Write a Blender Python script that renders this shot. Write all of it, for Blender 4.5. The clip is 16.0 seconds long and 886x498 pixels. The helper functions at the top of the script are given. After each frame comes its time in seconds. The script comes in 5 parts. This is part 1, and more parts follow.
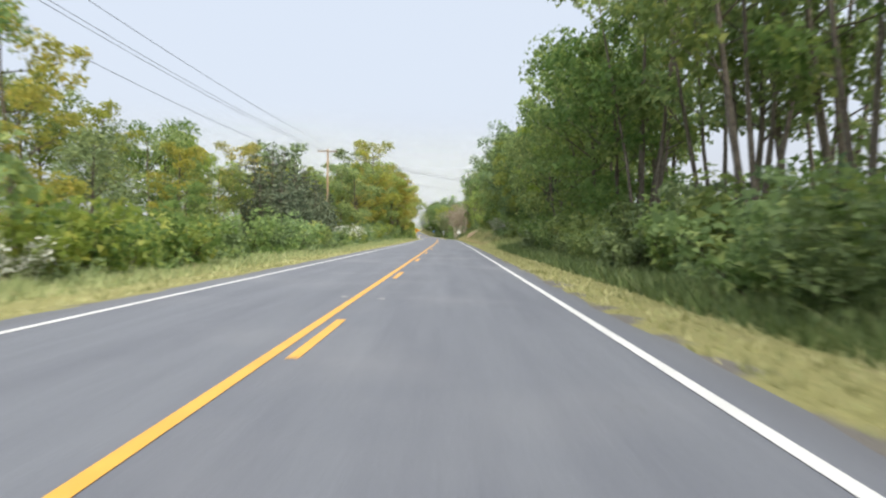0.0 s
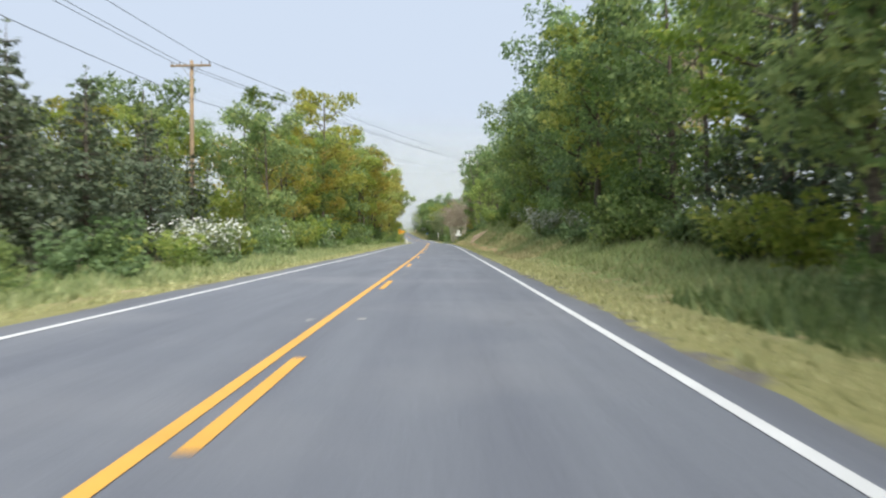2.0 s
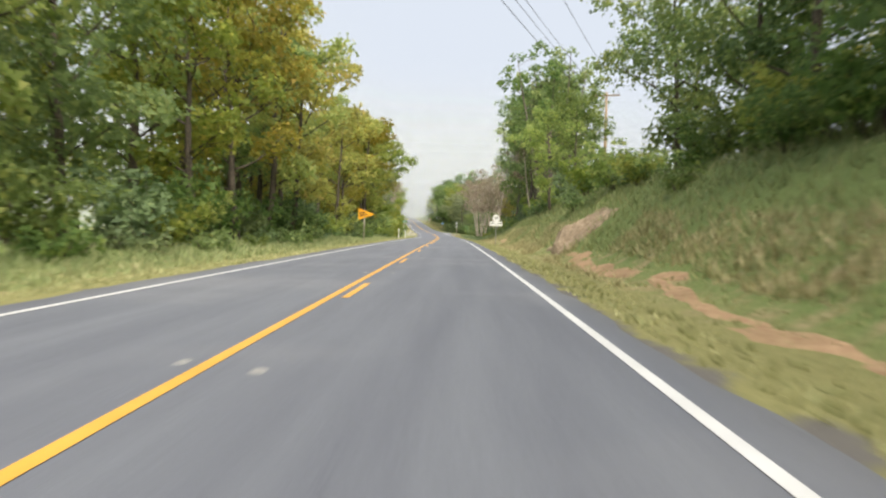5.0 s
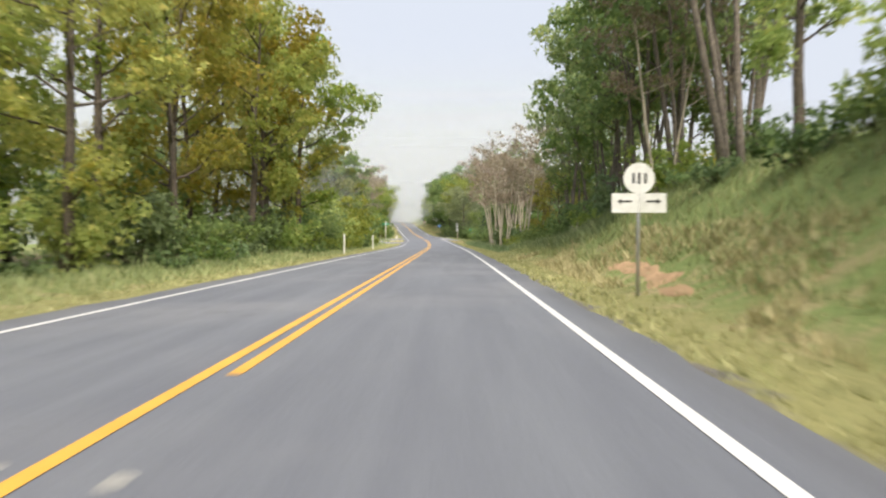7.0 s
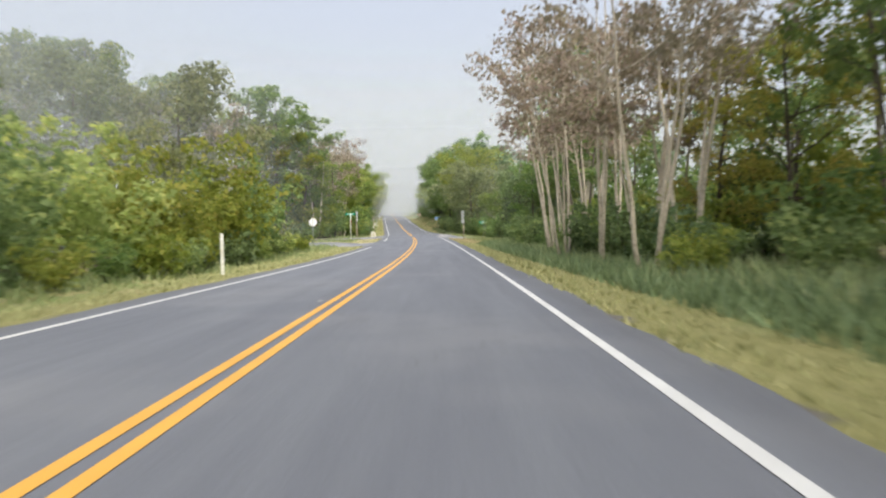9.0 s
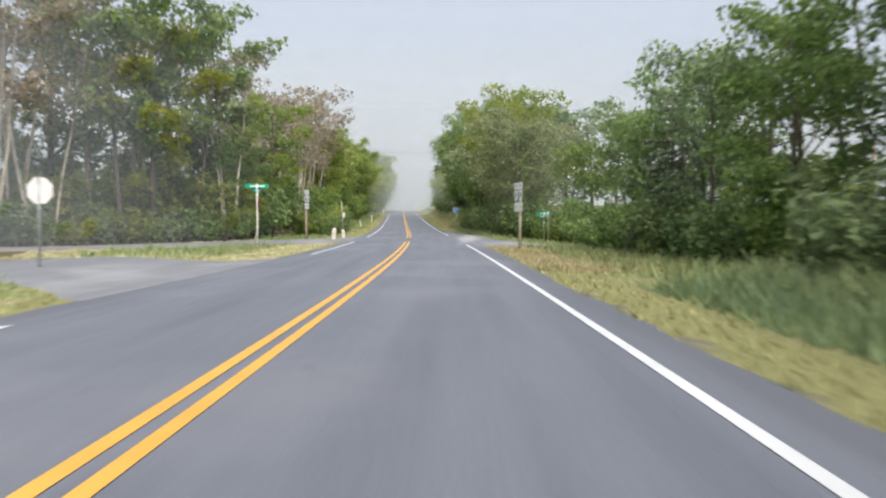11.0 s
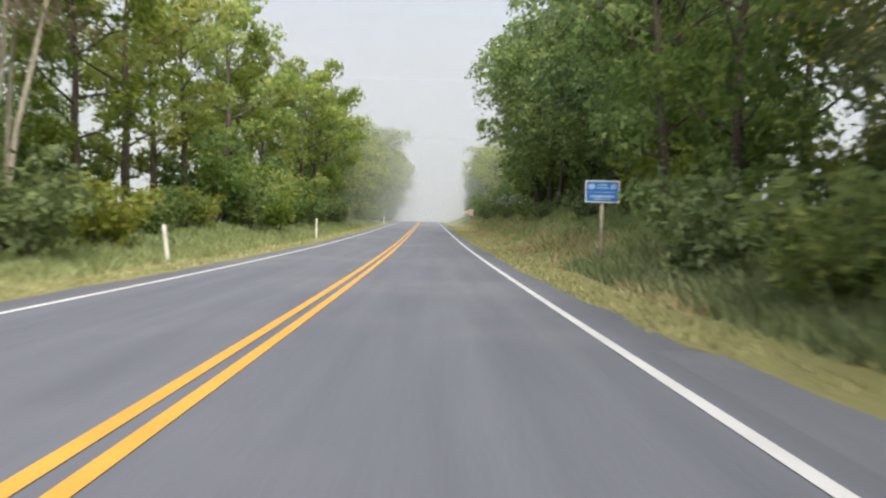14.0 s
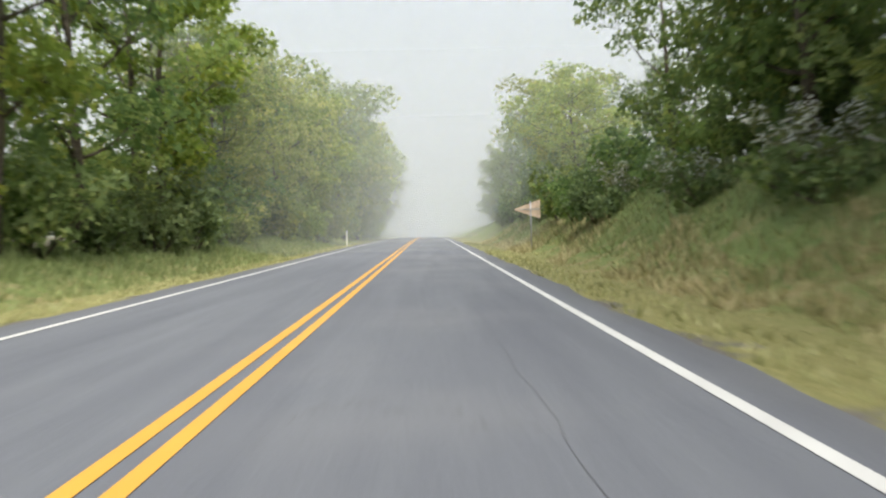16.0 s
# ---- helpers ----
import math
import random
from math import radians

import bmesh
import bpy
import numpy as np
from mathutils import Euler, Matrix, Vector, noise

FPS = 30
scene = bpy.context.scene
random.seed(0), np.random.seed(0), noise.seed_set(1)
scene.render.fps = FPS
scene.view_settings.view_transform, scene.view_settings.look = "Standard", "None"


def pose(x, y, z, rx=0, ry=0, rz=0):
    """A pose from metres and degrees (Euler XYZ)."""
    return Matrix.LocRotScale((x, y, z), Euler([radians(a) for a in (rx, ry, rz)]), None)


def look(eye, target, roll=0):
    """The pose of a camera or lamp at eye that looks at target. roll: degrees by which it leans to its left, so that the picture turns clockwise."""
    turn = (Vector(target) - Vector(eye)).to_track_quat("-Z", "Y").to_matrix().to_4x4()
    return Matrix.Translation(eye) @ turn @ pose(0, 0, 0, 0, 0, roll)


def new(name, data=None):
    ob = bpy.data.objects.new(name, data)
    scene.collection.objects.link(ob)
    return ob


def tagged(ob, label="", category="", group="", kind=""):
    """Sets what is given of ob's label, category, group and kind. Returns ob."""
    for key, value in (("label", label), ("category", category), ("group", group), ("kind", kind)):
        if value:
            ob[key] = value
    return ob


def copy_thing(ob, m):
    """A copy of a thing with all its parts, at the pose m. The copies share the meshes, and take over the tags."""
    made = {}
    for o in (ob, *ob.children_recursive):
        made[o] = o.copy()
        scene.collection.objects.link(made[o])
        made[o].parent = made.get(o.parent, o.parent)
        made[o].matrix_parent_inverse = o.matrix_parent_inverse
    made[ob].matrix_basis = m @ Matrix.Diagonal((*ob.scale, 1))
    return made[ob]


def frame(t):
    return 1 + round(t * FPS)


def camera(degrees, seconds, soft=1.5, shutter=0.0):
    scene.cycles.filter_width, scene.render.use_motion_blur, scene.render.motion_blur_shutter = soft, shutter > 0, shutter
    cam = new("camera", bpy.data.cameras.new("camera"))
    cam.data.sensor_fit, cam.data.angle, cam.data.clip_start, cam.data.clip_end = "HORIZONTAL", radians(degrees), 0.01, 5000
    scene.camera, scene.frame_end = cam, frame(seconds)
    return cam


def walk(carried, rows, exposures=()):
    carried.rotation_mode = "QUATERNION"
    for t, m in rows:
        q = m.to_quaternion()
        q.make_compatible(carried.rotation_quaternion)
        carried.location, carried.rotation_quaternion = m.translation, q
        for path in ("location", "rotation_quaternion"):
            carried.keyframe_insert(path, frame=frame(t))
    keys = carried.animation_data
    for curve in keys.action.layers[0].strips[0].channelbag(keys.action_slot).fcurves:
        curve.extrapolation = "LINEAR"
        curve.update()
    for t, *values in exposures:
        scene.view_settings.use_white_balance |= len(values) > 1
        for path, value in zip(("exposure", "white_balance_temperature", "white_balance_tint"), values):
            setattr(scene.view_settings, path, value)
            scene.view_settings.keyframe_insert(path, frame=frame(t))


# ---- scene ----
# ---------- camera and its walk ----------
cam = camera(59.8, 16.0, soft=2.2, shutter=0.28)
# seconds, x, y, z, yaw, pitch, roll
PATH = [
    (0.0, 1.483, 0.001, 1.104, 0.64, -1.18, -0.68),
    (0.5, 1.473, 12.955, 1.088, 0.51, -1.19, -0.42),
    (1.0, 1.387, 25.919, 1.067, 0.24, -1.02, 0.15),
    (1.5, 1.354, 38.806, 1.043, 0.25, -0.78, 0.00),
    (2.0, 1.289, 51.583, 1.025, 0.31, -0.99, -0.30),
    (2.5, 1.209, 64.786, 1.007, 0.36, -0.91, -0.15),
    (3.0, 1.120, 77.867, 0.978, 0.38, -1.25, -0.15),
    (3.5, 1.028, 90.675, 0.945, 0.55, -1.58, -0.68),
    (4.0, 1.004, 103.497, 0.925, 0.92, -1.80, -0.96),
    (4.5, 0.983, 116.327, 0.913, 1.27, -1.60, -1.56),
    (5.0, 0.954, 129.161, 0.897, 1.84, -1.68, -1.55),
    (5.5, 0.756, 142.000, 0.871, 1.86, -1.61, -1.18),
    (6.0, 0.535, 154.838, 0.830, 1.88, -1.54, -0.80),
    (6.5, 0.293, 167.675, 0.774, 1.86, -1.46, -0.43),
    (7.0, 0.037, 180.511, 0.707, 1.83, -1.38, -0.05),
    (7.5, -0.236, 193.348, 0.628, 1.82, -1.30, 0.32),
    (8.0, -0.521, 206.188, 0.538, 2.00, -1.16, 0.52),
    (8.5, -0.869, 219.037, 0.436, 1.87, -1.58, 0.54),
    (9.0, -1.271, 231.897, 0.318, 1.86, -1.71, 1.00),
    (9.5, -1.712, 244.776, 0.193, 2.14, -1.83, 0.75),
    (10.0, -2.210, 257.654, 0.067, 2.43, -1.91, 0.51),
    (10.5, -2.784, 270.531, -0.032, 2.83, -1.83, 0.27),
    (11.0, -3.442, 283.405, -0.087, 3.25, -1.76, 0.03),
    (11.5, -4.203, 296.275, -0.107, 3.76, -1.73, -0.21),
    (12.0, -5.109, 309.169, -0.095, 4.18, -1.60, -0.72),
    (12.5, -6.160, 322.096, -0.050, 4.49, -1.69, -1.52),
    (13.0, -7.153, 335.063, 0.030, 5.15, -1.57, -0.98),
    (13.5, -8.444, 347.930, 0.112, 5.35, -1.33, -1.11),
    (14.0, -9.773, 360.737, 0.286, 5.33, -0.57, -1.37),
    (14.5, -11.232, 373.488, 0.477, 5.50, -0.41, -2.25),
    (15.0, -12.612, 386.200, 0.764, 5.72, 0.19, -1.44),
    (15.5, -14.064, 398.899, 1.163, 5.65, 0.54, 0.20),
    (16.0, -15.548, 411.604, 1.598, 5.46, 0.52, 1.46),
]
walk(cam, [(r[0], pose(r[1], r[2], r[3], 90 + r[5], r[6], r[4])) for r in PATH],
     exposures=[(0.0, 0.34, 6250, 10), (0.5, 0.25, 6150, 9), (1.0, 0.20, 6000, 9), (2.0, 0.22, 6000, 9), (3.4, 0.25, 6450, 10), (4.0, 0.33, 6500, 10), (7.5, 0.36, 6500, 12),
                (8.3, 0.30, 6500, 12), (9.0, 0.19, 6250, 12), (11.5, 0.12, 6030, 13), (12.5, 0.11, 5960, 14), (13.0, 0.15, 6330, 17), (13.5, 0.19, 6500, 17), (14.0, 0.20, 6250, 14), (15.0, 0.32, 6230, 12), (16.0, 0.34, 6280, 10)])

# ---------- world and sun ----------
SUN_EL, SUN_ROT = radians(52), radians(163)
world = bpy.data.worlds.new("sky")
scene.world = world
world.use_nodes = True
wn, wl = world.node_tree.nodes, world.node_tree.links
wn.clear()
sky = wn.new("ShaderNodeTexSky")
sky.sky_type, sky.sun_disc = "NISHITA", False
sky.sun_elevation, sky.sun_rotation = SUN_EL, SUN_ROT
sky.air_density, sky.dust_density, sky.ozone_density = 1.0, 4.0, 1.5
sky_bg = wn.new("ShaderNodeBackground")
sky_bg.inputs["Strength"].default_value = 0.10
wl.new(sky.outputs[0], sky_bg.inputs["Color"])
# the morning mist veils the blue with an even pale layer
mist_bg = wn.new("ShaderNodeBackground")
mist_bg.inputs["Strength"].default_value = 1.0
# greyer towards the horizon, a little bluer overhead
way_up = wn.new("ShaderNodeSeparateXYZ")
wl.new(wn.new("ShaderNodeTexCoord").outputs["Generated"], way_up.inputs[0])
veil = wn.new("ShaderNodeValToRGB")
veil.color_ramp.elements[0].position, veil.color_ramp.elements[0].color = 0.0, (0.635, 0.632, 0.665, 1)
veil.color_ramp.elements[1].position, veil.color_ramp.elements[1].color = 0.42, (0.715, 0.765, 0.83, 1)
veil.color_ramp.elements.new(0.16).color = (0.70, 0.735, 0.79, 1)
wl.new(way_up.outputs[2], veil.inputs[0])
wl.new(veil.outputs[0], mist_bg.inputs["Color"])
mixw = wn.new("ShaderNodeMixShader")
mixw.inputs[0].default_value = 0.78
wl.new(sky_bg.outputs[0], mixw.inputs[1])
wl.new(mist_bg.outputs[0], mixw.inputs[2])
wout = wn.new("ShaderNodeOutputWorld")
wl.new(mixw.outputs[0], wout.inputs[0])

sun_data = bpy.data.lights.new("sun", "SUN")
sun_data.energy, sun_data.angle, sun_data.color = 5.0, radians(45), (1.0, 0.93, 0.80)
sun = new("sun", sun_data)
sun.matrix_world = look((0, 0, 60), (-60 * math.sin(SUN_ROT) * math.cos(SUN_EL), -60 * math.cos(SUN_ROT) * math.cos(SUN_EL), 60 - 60 * math.sin(SUN_EL)))

# ---------- materials ----------
def mat(name, rough=0.8, spec=0.3, metal=0.0):
    m = bpy.data.materials.new(name)
    m.use_nodes = True
    n, l = m.node_tree.nodes, m.node_tree.links
    b = n["Principled BSDF"]
    b.inputs["Roughness"].default_value = rough
    b.inputs["Metallic"].default_value = metal
    b.inputs["Specular IOR Level"].default_value = spec
    return m, n, l, b


def noise_node(n, l, vec, scale, detail=4.0, rough=0.6):
    t = n.new("ShaderNodeTexNoise")
    t.inputs["Scale"].default_value, t.inputs["Detail"].default_value, t.inputs["Roughness"].default_value = scale, detail, rough
    if vec is not None:
        l.new(vec, t.inputs["Vector"])
    return t.outputs["Fac"]


def ramp_node(n, l, fac, *stops):
    r = n.new("ShaderNodeValToRGB")
    els = r.color_ramp.elements
    while len(els) < len(stops):
        els.new(0.5)
    for el, (p, c) in zip(els, stops):
        el.position, el.color = p, (*c, 1)
    l.new(fac, r.inputs[0])
    return r.outputs[0]


def mix_node(n, l, fac, a, b, kind="MIX"):
    m = n.new("ShaderNodeMix")
    m.data_type, m.blend_type = "RGBA", kind
    for k, v in ((0, fac), (6, a), (7, b)):
        if isinstance(v, (int, float)):
            m.inputs[k].default_value = v
        elif isinstance(v, tuple):
            m.inputs[k].default_value = (*v, 1)
        else:
            l.new(v, m.inputs[k])
    return m.outputs[2]


def math_node(n, l, op, a, b=0.0):
    m = n.new("ShaderNodeMath")
    m.operation = op
    for k, v in ((0, a), (1, b)):
        if isinstance(v, (int, float)):
            m.inputs[k].default_value = v
        else:
            l.new(v, m.inputs[k])
    return m.outputs[0]


def bump_node(n, l, b, height, strength, distance):
    u = n.new("ShaderNodeBump")
    u.inputs["Strength"].default_value, u.inputs["Distance"].default_value = strength, distance
    l.new(height, u.inputs["Height"])
    l.new(u.outputs[0], b.inputs["Normal"])


def speckled(name, lo, hi, scale, rough=0.85, big=0.6, stain=(0.7, 0.7, 0.7), bump=0.3, dist=0.01, metal=0.0, spec=0.3):
    """Two scales of variation: fine grain between lo and hi, and broad stains."""
    m, n, l, b = mat(name, rough, spec, metal)
    co = n.new("ShaderNodeTexCoord").outputs["Object"]
    fine = noise_node(n, l, co, scale, 5)
    broad = noise_node(n, l, co, big, 4)
    c = ramp_node(n, l, fine, (0.3, lo), (0.7, hi))
    st = ramp_node(n, l, broad, (0.35, stain), (0.62, (1, 1, 1)))
    l.new(mix_node(n, l, 1.0, c, st, "MULTIPLY"), b.inputs["Base Color"])
    bump_node(n, l, b, fine, bump, dist)
    return m


def leaf_mat(name, dark, light, accent, amount=0.15, back=0.60):
    """Leaves: colour by leaf, by plant and by patches in the crown; light shines through them."""
    m, n, l, b = mat(name, 0.55, 0.25)
    isl = n.new("ShaderNodeNewGeometry").outputs["Random Per Island"]
    rnd = n.new("ShaderNodeObjectInfo").outputs["Random"]
    co = n.new("ShaderNodeTexCoord").outputs["Object"]
    patch = noise_node(n, l, co, 0.55, 3)
    mixed = math_node(n, l, "ADD", math_node(n, l, "MULTIPLY", isl, 0.45), math_node(n, l, "MULTIPLY", patch, 0.75))
    c = ramp_node(n, l, mixed, (0.25, dark), (0.85, light))
    few = math_node(n, l, "GREATER_THAN", math_node(n, l, "ADD", math_node(n, l, "MULTIPLY", patch, 0.6), math_node(n, l, "MULTIPLY", isl, 0.4)), 0.72 - amount)
    c = mix_node(n, l, math_node(n, l, "MULTIPLY", few, 0.7), c, accent)
    other = math_node(n, l, "FRACT", math_node(n, l, "MULTIPLY", rnd, 7.31))
    hsv = n.new("ShaderNodeHueSaturation")
    l.new(c, hsv.inputs["Color"])
    l.new(math_node(n, l, "ADD", 0.483, math_node(n, l, "MULTIPLY", rnd, 0.036)), hsv.inputs["Hue"])
    l.new(math_node(n, l, "ADD", 0.82, math_node(n, l, "MULTIPLY", other, 0.48)), hsv.inputs["Value"])
    l.new(math_node(n, l, "SUBTRACT", 1.12, math_node(n, l, "MULTIPLY", other, 0.22)), hsv.inputs["Saturation"])
    l.new(hsv.outputs[0], b.inputs["Base Color"])
    tr = n.new("ShaderNodeBsdfTranslucent")
    l.new(hsv.outputs[0], tr.inputs["Color"])
    mx = n.new("ShaderNodeMixShader")
    mx.inputs[0].default_value = back
    l.new(b.outputs[0], mx.inputs[1])
    l.new(tr.outputs[0], mx.inputs[2])
    l.new(mx.outputs[0], n["Material Output"].inputs[0])
    return m


def asphalt_mat(name, lo, hi, light_patch, rim_dark=0.0, dust=0.0):
    """Worn chip-seal asphalt: aggregate, darker wheel paths, patches and cracks along the road."""
    m, n, l, b = mat(name, 0.78, 0.35)
    uv = n.new("ShaderNodeUVMap").outputs[0]
    sx = n.new("ShaderNodeSeparateXYZ")
    l.new(uv, sx.inputs[0])
    fine = noise_node(n, l, uv, 28, 5, 0.8)
    grain = noise_node(n, l, uv, 90, 3, 0.7)
    stretch = n.new("ShaderNodeMapping")
    stretch.inputs["Scale"].default_value = (1.1, 0.06, 1)
    l.new(uv, stretch.inputs[0])
    streak = noise_node(n, l, stretch.outputs[0], 1.6, 5, 0.6)
    patch = noise_node(n, l, uv, 0.22, 4, 0.55)
    c = ramp_node(n, l, fine, (0.25, lo), (0.75, hi))
    c = mix_node(n, l, 1.0, c, ramp_node(n, l, grain, (0.3, (0.8, 0.8, 0.8)), (0.7, (1.15, 1.15, 1.15))), "MULTIPLY")
    c = mix_node(n, l, 1.0, c, ramp_node(n, l, streak, (0.3, (0.82, 0.82, 0.84)), (0.7, (1.1, 1.1, 1.08))), "MULTIPLY")
    c = mix_node(n, l, math_node(n, l, "MULTIPLY", ramp_node(n, l, patch, (0.5, (0, 0, 0)), (0.68, (1, 1, 1))), 0.35), c, light_patch)
    # the strip outside the edge lines is less worn, darker and gritty
    off = math_node(n, l, "ADD", math_node(n, l, "ABSOLUTE", sx.outputs[0]), math_node(n, l, "MULTIPLY", math_node(n, l, "SUBTRACT", fine, 0.5), 0.5))
    rim = n.new("ShaderNodeMapRange")
    rim.inputs["From Min"].default_value, rim.inputs["From Max"].default_value, rim.inputs["To Max"].default_value = 3.42, 3.75, rim_dark
    l.new(off, rim.inputs["Value"])
    along = math_node(n, l, "ABSOLUTE", math_node(n, l, "SUBTRACT", sx.outputs[1], 336.0))
    crossing = math_node(n, l, "GREATER_THAN", math_node(n, l, "ADD", along, math_node(n, l, "MULTIPLY", fine, 4.0)), 20.0)
    c = mix_node(n, l, math_node(n, l, "MULTIPLY", rim.outputs[0], crossing), c, (0.085, 0.08, 0.08))
    # pale grit that wheels have swept across the corner of the crossing
    if dust:
        mid = math_node(n, l, "ADD", math_node(n, l, "MULTIPLY", math_node(n, l, "SUBTRACT", sx.outputs[1], 332.0), 0.098), 3.62)
        gap = math_node(n, l, "ABSOLUTE", math_node(n, l, "SUBTRACT", sx.outputs[0], mid))
        blot = noise_node(n, l, uv, 1.4, 6, 0.7)
        wide = math_node(n, l, "MULTIPLY", math_node(n, l, "ABSOLUTE", math_node(n, l, "SUBTRACT", sx.outputs[1], 340.0)), 0.055)
        gap = math_node(n, l, "ADD", math_node(n, l, "ADD", gap, wide), math_node(n, l, "MULTIPLY", math_node(n, l, "SUBTRACT", blot, 0.5), 1.3))
        grit = n.new("ShaderNodeMapRange")
        for key, value in (("From Min", 0.30), ("From Max", 1.0), ("To Min", dust), ("To Max", 0.0)):
            grit.inputs[key].default_value = value
        l.new(gap, grit.inputs["Value"])
        c = mix_node(n, l, grit.outputs[0], c, ramp_node(n, l, grain, (0.3, (0.30, 0.298, 0.29)), (0.7, (0.50, 0.495, 0.485))))
    # hairline cracks
    vor = n.new("ShaderNodeTexVoronoi")
    vor.feature = "DISTANCE_TO_EDGE"
    vor.inputs["Scale"].default_value = 0.35
    warp = n.new("ShaderNodeMapping")
    warp.inputs["Scale"].default_value = (1.0, 0.45, 1)
    wob = n.new("ShaderNodeTexNoise")
    l.new(uv, wob.inputs["Vector"])
    l.new(mix_node(n, l, 0.5, uv, wob.outputs["Color"], "ADD"), warp.inputs[0])
    l.new(warp.outputs[0], vor.inputs["Vector"])
    crack = math_node(n, l, "MULTIPLY", math_node(n, l, "LESS_THAN", vor.outputs["Distance"], 0.0022), math_node(n, l, "GREATER_THAN", patch, 0.56))
    c = mix_node(n, l, math_node(n, l, "MULTIPLY", crack, 0.4), c, (0.07, 0.07, 0.075))
    l.new(c, b.inputs["Base Color"])
    bump_node(n, l, b, math_node(n, l, "ADD", fine, grain), 0.35, 0.008)
    return m


def paint_mat(name, col, wear):
    """Traffic paint on rough asphalt, with chips worn through."""
    m, n, l, b = mat(name, 0.6, 0.4)
    uv = n.new("ShaderNodeUVMap").outputs[0]
    fine = noise_node(n, l, uv, 26, 6, 0.75)
    broad = noise_node(n, l, uv, 1.3, 4)
    c = ramp_node(n, l, broad, (0.3, tuple(v * 0.82 for v in col)), (0.7, col))
    chip = math_node(n, l, "GREATER_THAN", math_node(n, l, "ADD", math_node(n, l, "MULTIPLY", fine, 0.7), math_node(n, l, "MULTIPLY", broad, 0.3)), wear)
    l.new(mix_node(n, l, math_node(n, l, "MULTIPLY", chip, 0.7), c, (0.17, 0.17, 0.18)), b.inputs["Base Color"])
    bump_node(n, l, b, fine, 0.3, 0.004)
    return m


def ground_mat():
    """Soil under short grass, leaf litter below the trees, dry grass and red clay on the cut banks."""
    m, n, l, b = mat("ground_soil_and_grass", 0.95, 0.1)
    uv = n.new("ShaderNodeUVMap").outputs[0]
    sx = n.new("ShaderNodeSeparateXYZ")
    l.new(uv, sx.inputs[0])
    lat = math_node(n, l, "ABSOLUTE", sx.outputs[0])
    fine = noise_node(n, l, uv, 9, 6, 0.75)
    mid = noise_node(n, l, uv, 0.8, 5, 0.6)
    broad = noise_node(n, l, uv, 0.11, 4)
    grass = ramp_node(n, l, fine, (0.25, (0.13, 0.135, 0.052)), (0.75, (0.37, 0.34, 0.155)))
    green = ramp_node(n, l, fine, (0.25, (0.10, 0.145, 0.05)), (0.75, (0.26, 0.31, 0.115)))
    litter = ramp_node(n, l, fine, (0.25, (0.06, 0.06, 0.035)), (0.75, (0.17, 0.14, 0.08)))
    clay = ramp_node(n, l, fine, (0.3, (0.28, 0.19, 0.11)), (0.7, (0.48, 0.37, 0.23)))
    edge = math_node(n, l, "ADD", lat, math_node(n, l, "MULTIPLY", math_node(n, l, "SUBTRACT", mid, 0.5), 3.0))
    def band(lo, hi):
        mr = n.new("ShaderNodeMapRange")
        mr.inputs["From Min"].default_value, mr.inputs["From Max"].default_value = lo, hi
        l.new(edge, mr.inputs["Value"])
        return mr.outputs[0]
    c = mix_node(n, l, band(5.2, 6.2), grass, green)
    bare = math_node(n, l, "MULTIPLY", ramp_node(n, l, mid, (0.49, (0, 0, 0)), (0.60, (1, 1, 1))), math_node(n, l, "MULTIPLY", band(5.2, 6.0), math_node(n, l, "SUBTRACT", 1.0, band(7.4, 8.6))))
    bare = math_node(n, l, "MULTIPLY", bare, ramp_node(n, l, broad, (0.38, (0, 0, 0)), (0.48, (1, 1, 1))))
    c = mix_node(n, l, math_node(n, l, "MULTIPLY", bare, ramp_node(n, l, fine, (0.35, (0.25, 0.25, 0.25)), (0.6, (0.9, 0.9, 0.9)))), c, clay)
    c = mix_node(n, l, band(10.5, 13.5), c, litter)
    field = mix_node(n, l, ramp_node(n, l, broad, (0.4, (0, 0, 0)), (0.6, (0.6, 0.6, 0.6))), green, grass)
    c = mix_node(n, l, band(22, 34), c, field)
    gravel = ramp_node(n, l, noise_node(n, l, uv, 40, 3, 0.8), (0.3, (0.09, 0.085, 0.08)), (0.7, (0.22, 0.205, 0.185)))
    c = mix_node(n, l, math_node(n, l, "SUBTRACT", 1.0, band(3.75, 4.05)), c, gravel)
    l.new(c, b.inputs["Base Color"])
    bump_node(n, l, b, math_node(n, l, "ADD", fine, mid), 0.7, 0.05)
    return m


M_ASPHALT = asphalt_mat("worn_asphalt", (0.105, 0.112, 0.134), (0.183, 0.194, 0.224), (0.225, 0.227, 0.24), 0.26, 0.6)
M_SHOULDER = asphalt_mat("shoulder_asphalt", (0.12, 0.125, 0.145), (0.20, 0.208, 0.232), (0.30, 0.30, 0.305), 0.0, 0.6)
M_SIDE = asphalt_mat("side_road_asphalt", (0.15, 0.153, 0.165), (0.25, 0.254, 0.268), (0.40, 0.395, 0.39))
M_GRAVEL = speckled("pale_loose_gravel", (0.27, 0.27, 0.27), (0.42, 0.415, 0.41), 30, 0.9, 3, bump=0.1)
M_WHITE = paint_mat("white_road_paint", (0.66, 0.66, 0.66), 0.66)
M_YELLOW = paint_mat("yellow_road_paint", (0.70, 0.37, 0.058), 0.64)
M_DIRT = speckled("bare_tan_dirt", (0.24, 0.19, 0.14), (0.44, 0.37, 0.28), 7, 0.95, 0.5, stain=(0.75, 0.74, 0.7), bump=0.5, dist=0.02)
